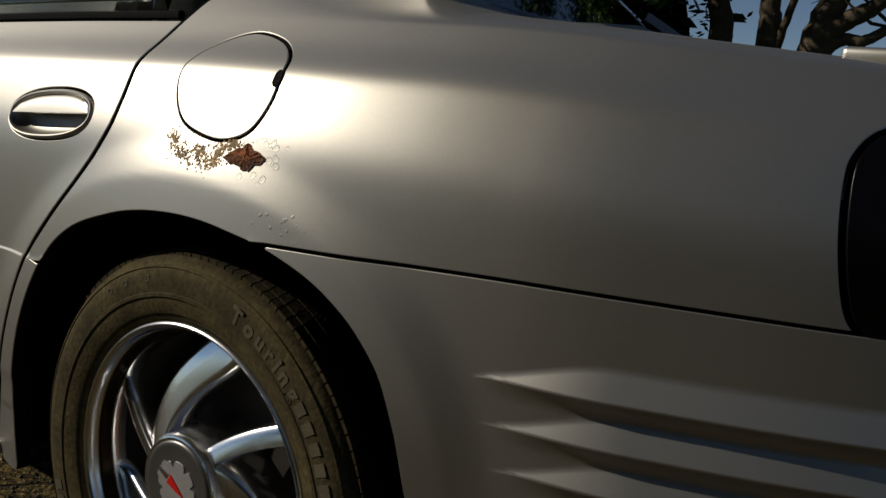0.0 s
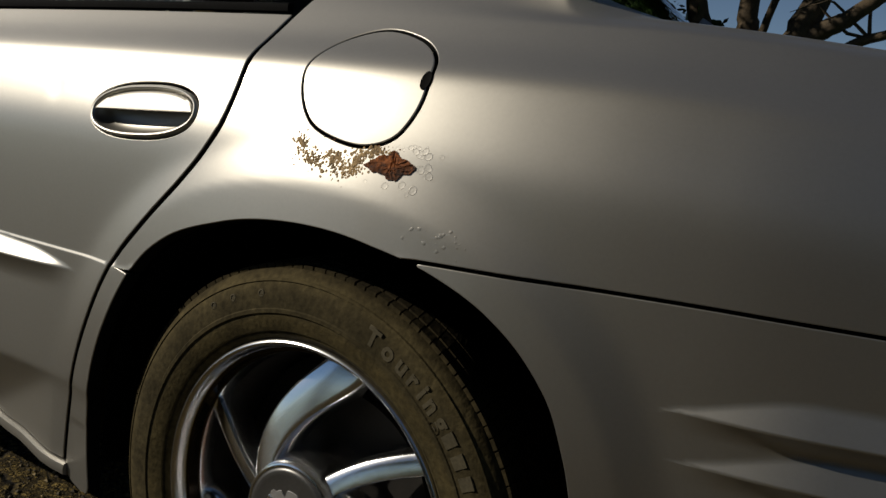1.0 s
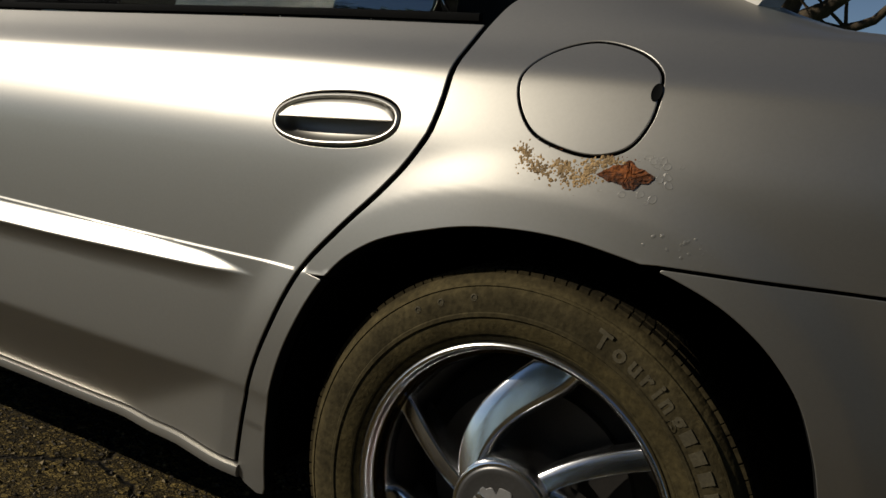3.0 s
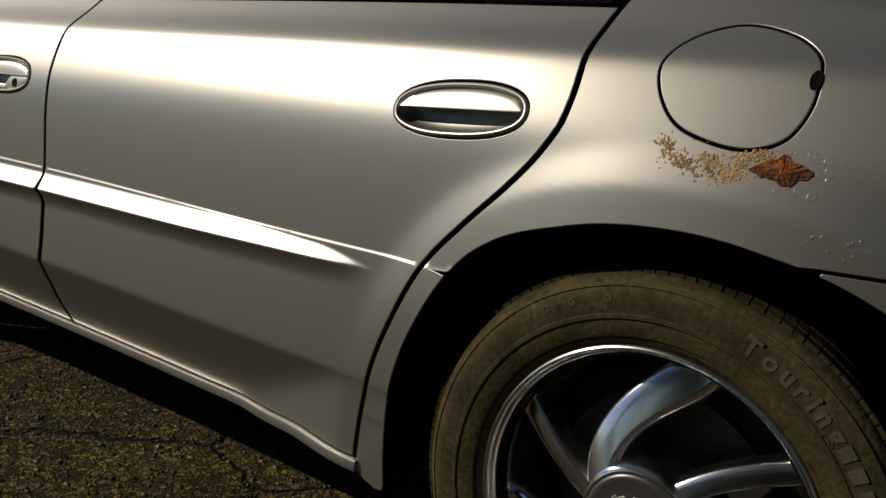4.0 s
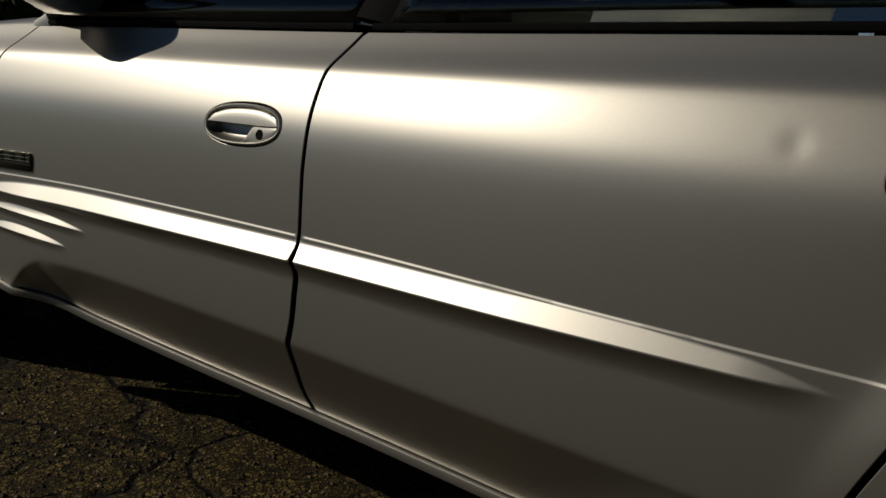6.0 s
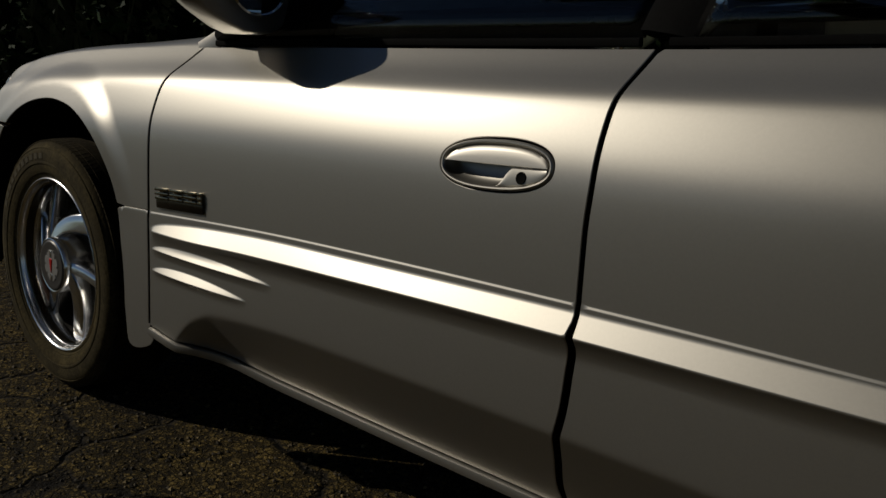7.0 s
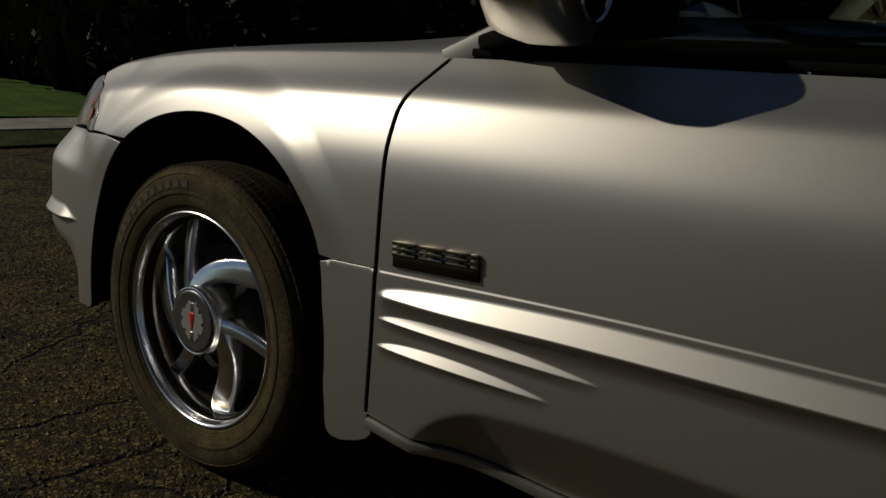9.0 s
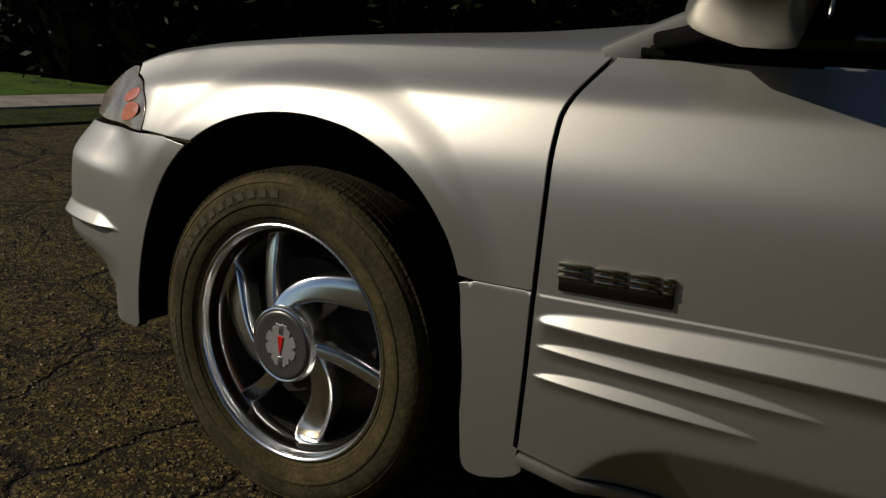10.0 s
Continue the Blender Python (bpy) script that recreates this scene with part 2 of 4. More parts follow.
MID = 0.93          # the car's middle plane
AXLE = 0.335
FRONT = -2.85
belt = curve((-3.81, .62), (-3.6, .70), (-3.45, .765), (-3.3, .808), (-3.1, .838), (-2.9, .858), (-2.6, .876), (-2.31, .889), (-1.28, .916), (-.3, .948), (.1, .956), (.3, .957), (.6, .942), (1.1, .915))
seam = curve((-3.6, .49), (-2.49, .535), (-1.87, .564), (-1.298, .575), (-.346, .588), (-.25, .6), (.147, .689), (.32, .693), (.47, .696), (.77, .694), (1.1, .69))
ridge = curve((-2.36, .503), (-2.22, .506), (-2.0, .515), (-1.7, .523), (-1.3, .533), (-.9, .543), (-.68, .551), (-.55, .5555), (-.42, .5605))
brow = curve((-2.36, .506), (-2.33, .517), (-2.29, .525), (-2.12, .5415), (-1.93, .551), (-1.7, .556), (-1.31, .565), (-.9, .5745), (-.68, .578), (-.55, .5765), (-.44, .5625), (-.42, .5612))
crease = curve((-2.45, .1), (-2.3, .22), (-2.25, .295), (-2.2, .338), (-2.13, .364), (-1.86, .38), (-1.2, .383), (-.67, .388), (-.45, .391))
outline = curve((-3.81, .95), (-3.80, .6), (-3.76, .31), (-3.68, .166), (-3.58, .095), (-3.435, .043), (-3.3, .016), (-3.12, .002), (-2.9, -.01), (-2.5, -.014), (-2.0, -.004), (-1.3, .006),
             (-.5, -.012), (0, -.014), (.2, -.004), (.44, .036), (.6, .085), (.8, .165), (.95, .27), (1.08, .48), (1.12, .95))


def plan(x):
    """How far in the widest part lies along the car, evened out over the doors."""
    w = ease(-3.1, -2.85, x) * (1 - ease(.25, .60, x))
    even = sum(outline(np.asarray(x) + d) * k for d, k in zip(np.linspace(-.24, .24, 9), (1, 2, 3, 4, 5, 4, 3, 2, 1))) / 25
    return outline(x) * (1 - w) + even * w


crown = curve((-3.81, .64), (-3.65, .70), (-3.5, .768), (-3.32, .825), (-3.15, .862), (-2.86, .898), (-2.6, .925), (-2.3, .975), (-1.9, 1.1), (-1.2, 1.42), (-.5, 1.42), (-.1, 1.25), (.1, 1.09), (.2, 1.03), (.3, .997), (.5, .972), (.66, .955), (1.12, .92))


# the wheel openings: distance from the axle at each angle
REAR_ARCH = (0.0, curve((-20, .38), (0, .368), (17, .371), (29, .383), (38.8, .393), (45, .394), (52.5, .391), (63, .381), (77, .368), (93.5, .364), (111, .369),
                        (127.5, .384), (134, .387), (154, .380), (169, .382), (183, .385), (200, .396)))
FRONT_ARCH = (FRONT, curve((-20, .39), (0, .380), (16.7, .387), (28.8, .409), (39.6, .424), (52, .430), (70, .419), (81, .411), (98, .406), (117, .408), (141, .407), (169, .402), (200, .412)))


REAR_RIBS = ((.591, .43), (.541, .45), (.493, .465))


def rib(x, z, zr, zb, tall, fall):
    """A rib: out from the brow down to the ridge, then back in a hollow."""
    up = np.clip((zb - z) / np.maximum(zb - zr, .004), 0, 1)
    down = np.clip((zr - z) / fall, 0, 1)
    return -tall * np.where(z >= zr, up, (1 - down) ** 2)


def small_ribs(x):
    """The two short ribs behind the front wheel: lower edge and width, pointed at both ends."""
    for za, xe in ((.4645, -1.945), (.4185, -2.02)):
        t = np.clip((x + 2.345) / (xe + 2.345), 0, 1)
        yield za + 0 * x, .0155 * 2.75 * t ** .6 * (1 - t) ** .9


def side(x, z):
    """How far in the side surface lies at a place along the car and a height."""
    x, z = np.asarray(x, float), np.asarray(z, float)
    y = plan(x) + 0 * z
    y = y + (1 - .75 * ease(-3.22, -3.48, x)) * (.42 * bend(z - (belt(x) - .165), .035) + .95 * bend(z - (belt(x) - .066), .012) - .42 * bend(z - (belt(x) - .034), .016))
    # step at the cladding's upper edge
    y = y - (.0017 * ease(-2.60, -2.48, x) - .0006 * ease(-.3, -.2, x)) * ease(.0020, -.0020, z - seam(x))
    # wheel lips
    for (cx, reach), tall, z0, z1 in ((FRONT_ARCH, .010, .50, .70), (REAR_ARCH, .015, .30, .55)):
        off = z - AXLE
        a = np.degrees(np.arctan2(np.maximum(off, -.1), x - cx))
        r = np.hypot(x - cx, off) - sum(reach(a + d) for d in (-16, -12, -8, -4, 0, 4, 8, 12, 16)) / 9
        if cx == 0.0:
            y = y - (.31 - .07 * ease(-.05, -.3, x)) * (bend(.092 - r, .016) - bend(.046 - r, .006) - .0012) * ease(z0, z1, z)
            y = y - .12 * bend(.046 - np.maximum(r, -.02), .006) * ease(.20, .35, z)
        else:
            y = y - tall * (1 - ease(.035, .095, r)) * ease(z0, z1, z)
    # door ribs
    tall = np.minimum(.0185, .60 * (brow(x) - ridge(x))) * ease(-2.356, -2.335, x) * (1 - ease(-.50, -.42, x))
    y = y + rib(x, z, ridge(x), brow(x), tall, .035)
    for zr, w in small_ribs(x):
        y = y + rib(x, z, zr, zr + .0015 + w, .64 * w, .016)
    # small dent in the rear door
    y = y + .0008 * np.exp(-((x + .525) ** 2 + (z - .816) ** 2) / .016 ** 2)
    # bumper ribs behind the rear wheel
    for za, xs in REAR_RIBS:
        k = ease(xs - .03, xs + .13, x)
        y = y + rib(x, z, za + 0 * x, za + .032 * k, .0145 * k, .022)
    # tuck under the doors, limited by the flare ahead of the rear wheel
    tuck = .62 * bend(crease(x) - z, .004)
    flare = .30 * bend(-.478 - x, .004)
    y = y + tuck - (bend(tuck - flare, .010) - bend(-flare, .010)) - .005 * ease(-.70, -.15, x)
    # nose: leans back above, and tucks under below
    nose = ease(-3.12, -3.6, x)
    y = y + nose * .22 * bend(z - .62, .05) + .048 * ease(-3.25, -3.45, x) * ease(.555, .645, z) + ease(-3.30, -3.54, x) * (.075 * ease(.40, .30, z) + .3 * bend(.34 - z, .02))
    fin = ease(-3.32, -3.42, x)
    y = y + rib(x, z, .445 + .06 * (x + 3.35), .445 + .06 * (x + 3.35) + .004 + .024 * fin, .018 * fin, .006)
    return y


SPAN = .9


def skin(x, u):
    """A place of the outer skin: u is the height up to the belt, and goes on over the top to the middle plane."""
    x, u = np.asarray(x, float), np.asarray(u, float)
    b = belt(x)
    low = np.minimum(u, b)
    y0 = side(x, low)
    t = np.clip((u - b) / SPAN, 0, 1)
    yb, dz = side(x, b), crown(x) - b
    slope = (side(x, b) - side(x, b - .004)) / .004
    h = np.maximum(dz, .05) * .7
    p1y, p1z = yb + slope * h, b + h
    p2y, p2z = MID - .45, crown(x)
    q = 1 - t
    ty = q ** 3 * yb + 3 * q * q * t * p1y + 3 * q * t * t * p2y + t ** 3 * MID
    tz = q ** 3 * b + 3 * q * q * t * p1z + 3 * q * t * t * p2z + t ** 3 * crown(x)
    over = u > b
    return np.stack([x, np.where(over, ty, y0), np.where(over, tz, u)], -1)


def skin_normal(x, u, e=.0012):
    a = skin(x + e, u) - skin(x - e, u)
    b = skin(x, u + e) - skin(x, u - e)
    n = np.cross(a, b)
    return n / np.maximum(np.linalg.norm(n, axis=-1, keepdims=True), 1e-9)


def dense(pts, step=.008):
    """A closed outline with points at even steps."""
    out = []
    for a, b in zip(pts, pts[1:] + pts[:1]):
        n = max(1, int(math.dist(a, b) / step))
        out += [(a[0] + (b[0] - a[0]) * i / n, a[1] + (b[1] - a[1]) * i / n) for i in range(n)]
    return out


def inset(poly, g):
    """The outline moved inwards by g."""
    P = np.array(poly)
    area = 0.5 * np.sum(P[:, 0] * np.roll(P[:, 1], -1) - np.roll(P[:, 0], -1) * P[:, 1])
    d = np.roll(P, -1, 0) - P
    e = np.stack([-d[:, 1], d[:, 0]], 1) / np.maximum(np.linalg.norm(d, axis=1, keepdims=True), 1e-9)
    n = e + np.roll(e, 1, 0)
    n /= np.maximum(np.linalg.norm(n, axis=1, keepdims=True), 1e-9)
    mitre = 1 / np.maximum((n * e).sum(1, keepdims=True), .4)
    return P + n * mitre * g * np.sign(area), -n * np.sign(area)


def inside(P, Q):
    x, y = Q[:, 0][:, None], Q[:, 1][:, None]
    x1, y1 = P[:, 0], P[:, 1]
    x2, y2 = np.roll(x1, -1), np.roll(y1, -1)
    cross = ((y1 > y) != (y2 > y)) & (x < (x2 - x1) * (y - y1) / (y2 - y1 + 1e-12) + x1)
    return cross.sum(1) % 2 == 1


def clear_of(P, Q, d):
    a, b = P, np.roll(P, -1, 0)
    ab = b - a
    t = np.clip(((Q[:, None] - a) * ab).sum(-1) / np.maximum((ab ** 2).sum(-1), 1e-12), 0, 1)
    return np.linalg.norm(Q[:, None] - (a + t[..., None] * ab), axis=-1).min(1) > d


def panel(name, outline, parent, label="", mat=None, gap=.0050, deep=.022, hole=None, dx=.0075, dz=.008, lift=0.0, far=True):
    """A sheet of the skin inside an outline in (x, u), with turned-in edges; and its twin on the far side."""
    from mathutils.geometry import delaunay_2d_cdt
    loops = []
    P, out = inset(dense(outline), gap)
    keep = clear_of(np.array(dense(outline)), P, gap * .80)
    P = P[keep]
    loops.append((P, out))
    if hole:
        H, o = inset(dense(hole), -min(gap, .0026))
        loops.append((H, -o))
    lo, hi = P.min(0), P.max(0)
    pts = []
    for x in np.arange(lo[0] + dx / 2, hi[0], dx):
        us = list(np.arange(lo[1], hi[1], dz))
        zs = [belt(x) - .066 + k for k in (-.010, -.004, 0, .004, .010)] + [seam(x) + k for k in (-.0045, -.0026, -.001, .001, .0026, .0045)]
        if -2.4 < x < -.4:
            zs += [ridge(x) + k for k in (-.006, -.0025, 0, .0025)] + [brow(x) + k for k in (-.003, 0, .003)] + [crease(x) + k for k in (-.008, -.003, 0, .003, .008)]
        if -2.4 < x < -1.9:
            for zr, w in small_ribs(x):
                zs += [float(zr + k) for k in (-.008, -.004, -.0015, 0, .0015, w * .5, w, w + .0015, w + .003)]
        if x < -3.28:
            f0 = .445 + .06 * (x + 3.35)
            zs += [f0 + k for k in (-.007, -.003, 0, .004)] + [f0 + .004 + .024 * float(ease(-3.32, -3.42, x)) + k for k in (-.004, 0, .004)]
        if x > .42:
            for za, xs in REAR_RIBS:
                zs += [za + k for k in (-.004, -.0012, 0, .003)] + [za + .032 * float(ease(xs - .03, xs + .13, x)) + k for k in (-.0045, 0, .0045)]
        zs = sorted(zs)
        zs = [z for i, z in enumerate(zs) if i == 0 or z - zs[i - 1] > .0007]
        us = [u for u in us if all(abs(u - z) > .004 for z in zs)] + zs
        pts += [(x, u) for u in us]
    Q = np.array(pts)
    Q = Q[inside(P, Q)]
    Q = Q[clear_of(P, Q, .004)]
    if hole:
        Q = Q[~inside(loops[1][0], Q)]
        Q = Q[clear_of(loops[1][0], Q, .004)]
    verts, edges, start = [], [], 0
    for L, _ in loops:
        n = len(L)
        verts += [Vector(v) for v in L]
        edges += [(start + i, start + (i + 1) % n) for i in range(n)]
        start += n
    verts += [Vector(v) for v in Q]
    v2, _, faces, *_ = delaunay_2d_cdt(verts, edges, [], 4 if hole else 1, 1e-6)
    F = np.array([tuple(v) for v in v2])
    faces = [tuple(f) for f in faces]
    if hole:
        mids = np.array([F[list(f)].mean(0) for f in faces])
        bad = inside(loops[1][0], mids)
        faces = [f for f, b in zip(faces, bad) if not b]
    N = skin_normal(F[:, 0], F[:, 1])
    X = skin(F[:, 0], F[:, 1]) + N * lift
    used = {}
    for f in faces:
        for a, b in zip(f, f[1:] + f[:1]):
            used[(a, b)] = used.get((a, b), 0) + 1
    rim = [(a, b) for a, b in used if (b, a) not in used]
    sideways = {}
    for a, b in rim:
        t = X[b] - X[a]
        s = np.cross(t, N[a])
        s /= max(np.linalg.norm(s), 1e-9)
        for k in (a, b):
            sideways[k] = sideways.get(k, 0) + s
    allv, alln, first, second = list(X), list(N), {}, {}
    for k, s in sideways.items():
        s = s / max(np.linalg.norm(s), 1e-9)
        first[k] = len(allv)
        allv.append(X[k] + s * .0012 - N[k] * .0016)
        alln.append((s + N[k] * .35) / np.linalg.norm(s + N[k] * .35))
        second[k] = len(allv)
        allv.append(X[k] + s * .0012 - N[k] * deep)
        alln.append(s)
    for a, b in rim:
        faces.append((b, a, first[a], first[b]))
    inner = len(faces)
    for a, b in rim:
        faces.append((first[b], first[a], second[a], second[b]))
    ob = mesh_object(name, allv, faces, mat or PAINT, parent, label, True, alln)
    # deep edges made near-black: the shade in the gaps put into their colour
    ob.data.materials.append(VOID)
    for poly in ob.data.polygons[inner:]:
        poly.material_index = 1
    if far:
        A = np.array(allv)
        A[:, 1] = 2 * MID - A[:, 1]
        B = np.array(alln)
        B[:, 1] *= -1
        mesh_object(name, A, [f[::-1] for f in faces], mat or PAINT, parent, label, True, B)
    return ob


def along(f, a, b, n=40):
    return [(a + (b - a) * i / n, float(f(a + (b - a) * i / n))) for i in range(n + 1)]


def up_gap(g, z0, z1, n=40):
    return [(float(g(z0 + (z1 - z0) * i / n)), z0 + (z1 - z0) * i / n) for i in range(n + 1)]


gap_front = curve((.2, -2.363), (.285, -2.363), (.44, -2.361), (.54, -2.361), (.69, -2.36), (.75, -2.363), (.79, -2.364), (.824, -2.357), (.858, -2.342), (.89, -2.322), (1.0, -2.25))
gap_mid = curve((.2, -1.332), (.222, -1.336), (.26, -1.341), (.34, -1.322), (.43, -1.302), (.48, -1.298), (.54, -1.293), (.58, -1.296), (.67, -1.296), (.74, -1.293), (.8, -1.2945), (.83, -1.294), (.87, -1.289), (.916, -1.277), (.95, -1.27))
gap_rear = curve((.2, -.445), (.263, -.444), (.315, -.441), (.414, -.421), (.511, -.382), (.59, -.340), (.66, -.279), (.72, -.222), (.765, -.188), (.807, -.168), (.848, -.164), (.899, -.166), (.93, -.163), (.956, -.157), (.987, -.148), (1.1, -.05))
foot = curve((-2.5, .30), (-2.36, .289), (-2.2, .267), (-2.0, .239), (-1.6, .226), (-1.3, .224), (-.9, .226), (-.72, .237), (-.58, .257), (-.447, .263), (-.3, .26))


def arch(opening, a0, a1, n=60):
    cx, reach = opening
    angles = [a0 + (a1 - a0) * i / n for i in range(n + 1)]
    return [(cx + float(reach(a)) * math.cos(radians(a)), AXLE + float(reach(a)) * math.sin(radians(a))) for a in angles]


car = tagged(empty("car", (-1.3, .93, 0)), "silver-grey metallic sedan with worn paint, parked on cracked asphalt", "car")


def bevel_box(bm, size, at, bevel=.01, seg=2, turn=None):
    r = bmesh.ops.create_cube(bm, size=1)
    vs = r["verts"]
    bmesh.ops.scale(bm, vec=size, verts=vs)
    es = list({e for v in vs for e in v.link_edges})
    if bevel:
        r2 = bmesh.ops.bevel(bm, geom=es, offset=bevel, segments=seg, affect="EDGES", profile=0.5)
        vs = list({v for f in r2["faces"] for v in f.verts} | {v for v in vs if v.is_valid})
    m = Matrix.Translation(at) @ (turn or Matrix())
    bmesh.ops.transform(bm, matrix=m, verts=vs)
    return vs
# ---- door handles ----
def frame_at(x, z, tilt=0.0):
    """A pose on the skin: first axis along the car, second up the skin, third outwards."""
    o, n = Vector(skin(x, z)), Vector(skin_normal(x, z))
    t = Vector((1, 0, 0))
    t = (t - n * t.dot(n)).normalized()
    b = n.cross(t) * (1 if n.cross(t).z > 0 else -1)
    a = radians(tilt)
    t2, b2 = t * math.cos(a) + b * math.sin(a), b * math.cos(a) - t * math.sin(a)
    m = Matrix((t2, b2, n)).transposed().to_4x4()
    m.translation = o
    return m


def oval(x, z, a, b, tilt, n=72, k=1.0):
    """A squarish oval's outline in (x, u)."""
    c, s = math.cos(radians(tilt)), math.sin(radians(tilt))
    return [(x + k * (u * c - v * s), z + k * (u * s + v * c)) for u, v in (squarish(a, b, i / n) for i in range(n))]


def squarish(a, b, turn, e=2.35):
    """A place on a squarish oval, by the share of a whole turn."""
    c, s = math.cos(2 * math.pi * turn), math.sin(2 * math.pi * turn)
    return a * math.copysign(abs(c) ** (2 / e), c), b * math.copysign(abs(s) ** (2 / e), s)


def rings(bm, m, a, b, prof, n=72, cap=False, turn_out=True):
    """Oval rings (scale, height) joined into a band."""
    rows = []
    for k, h in prof:
        rows.append([bm.verts.new(m @ Vector((a * k * math.cos(2 * math.pi * i / n), b * k * math.sin(2 * math.pi * i / n), h))) for i in range(n)])
    for p, q in zip(rows, rows[1:]):
        for i in range(n):
            bm.faces.new((p[i], p[(i + 1) % n], q[(i + 1) % n], q[i]))
    if cap:
        bm.faces.new(rows[-1])
    if turn_out:
        bmesh.ops.recalc_face_normals(bm, faces=bm.faces)


def oval_band(bm, m, a, b, prof, n=96, cap=False):
    """Squarish oval rings (distance in from the edge, height) joined into a band."""
    rows = [[bm.verts.new(m @ Vector((*squarish(a - d, b - d, i / n), h))) for i in range(n)] for d, h in prof]
    for p, q in zip(rows, rows[1:]):
        for i in range(n):
            bm.faces.new((p[i], p[(i + 1) % n], q[(i + 1) % n], q[i]))
    if cap:
        bm.faces.new(rows[-1])
    bmesh.ops.recalc_face_normals(bm, faces=bm.faces)


def grid(bm, cols):
    for p, q in zip(cols, cols[1:]):
        for j in range(len(p) - 1):
            bm.faces.new((p[j], p[j + 1], q[j + 1], q[j]))
    bmesh.ops.recalc_face_normals(bm, faces=bm.faces)


def handle(x, z, a, b, tilt, parent, lock=False):
    m = frame_at(x, z, tilt)
    root = empty("door_handle")
    root.parent = parent
    tagged(root, "oval silver pull handle set in the door")
    bm = bmesh.new()
    oval_band(bm, m, a, b, [(.0006, -.008), (.0006, -.0008), (.0014, .0012), (.0030, .0024), (.0048, .0022), (.0062, .0008), (.0070, -.0022), (.0074, -.008)])
    part("bezel", bm, PAINT, root)
    bm = bmesh.new()
    oval_band(bm, m, a, b, [(.0072, -.006), (.0084, -.0095), (.0115, -.0150), (.017, -.0195), (.024, -.022), (.031, -.0225)], cap=True)
    part("recess", bm, PAINT, root, "shaded hollow behind the flap")

    def height_at(u, d, e=2.35):
        """Half the oval's height at a place along it, a distance in from its edge."""
        return (b - d) * max(0.0, 1 - (abs(u) / (a - d)) ** e) ** (1 / e)
    low = lambda u: .0022 - .0036 * (u / a + 1) / 2
    bm = bmesh.new()
    n, cols, reach = 40, [], a - .0092
    for i in range(n + 1):
        u = reach * math.sin(math.pi / 2 * (-1 + 2 * i / n))
        v1 = max(height_at(u, .0092), low(u) + .0004)
        v0 = low(u)
        cols.append([bm.verts.new(m @ Vector((u, v, h))) for v, h in
                     ((v1, -.0060), (v1, -.0022), (v1 - .06 * (v1 - v0), -.0006), (v1 - .3 * (v1 - v0), .0008), (v1 - .65 * (v1 - v0), .0016), (v0 + .0006, .0016), (v0, .0006), (v0, -.0010), (v0 + .002, -.0050))])
    grid(bm, cols)
    part("flap", bm, PAINT, root)
    if lock:
        bm = bmesh.new()
        cols = []
        for i in range(25):
            u = a * (.04 + .86 * i / 24)
            vb = -height_at(u, .0066)
            vt = min(vb + (low(u) - .0016 - vb) * float(ease(.04, .34, u / a)) ** 1.2, low(u) - .0016)
            vt = max(vt, vb + .0003)
            cols.append([bm.verts.new(m @ Vector((u, vb + (vt - vb) * k, h))) for k, h in ((0, -.002), (.06, .0004), (.3, .0012), (.7, .0012), (.93, .0006), (1, -.0012), (1, -.008))])
        grid(bm, cols)
        part("lock_plate", bm, PAINT, root)
        bm = bmesh.new()
        rings(bm, m @ Matrix.Translation((a * .50, b * -.43, 0)), .0088, .0088, [(1.0, .0004), (1.0, .0018), (.90, .0024), (.80, .0018), (.5, .0016)], 28, True)
        part("key_lock", bm, BLACK, root, "dark round key lock")
    return root


def spline(marks, steps=6, closed=True):
    """A smooth line through the marks."""
    n, out = len(marks), []
    for i in range(n if closed else n - 1):
        p0, p1, p2, p3 = (Vector(marks[(i + k) % n if closed else min(max(i + k, 0), n - 1)]) for k in (-1, 0, 1, 2))
        for j in range(steps):
            t = j / steps
            v = 0.5 * (2 * p1 + (p2 - p0) * t + (2 * p0 - 5 * p1 + 4 * p2 - p3) * t * t + (3 * p1 - p0 - 3 * p2 + p3) * t ** 3)
            out.append((v.x, v.y))
    return out if closed else out + [tuple(marks[-1])]


# ---- body panels ----
REAR_HANDLE, FRONT_HANDLE = (-.3235, .8000, .105, .0375, 4.9), (-1.457, .7430, .1005, .0368, 3.2)
d1 = along(foot, -2.363, -1.341) + up_gap(lambda z: gap_mid(z) - .005 * ease(.56, .53, z), .226, .916) + along(belt, -1.279, -2.322) + up_gap(gap_front, .888, .289)
front_door = panel("front_door", d1, car, "silver front door with ribbed lower cladding", hole=oval(*FRONT_HANDLE))
d2 = along(foot, -1.337, -.445) + up_gap(gap_rear, .265, float(belt(-.16))) + along(belt, -.16, -1.278) + up_gap(gap_mid, .915, .226)
rear_door = panel("rear_door", d2, car, "silver rear door with ribbed lower cladding", hole=oval(*REAR_HANDLE))
handle(*FRONT_HANDLE, front_door, True)
handle(*REAR_HANDLE, rear_door)

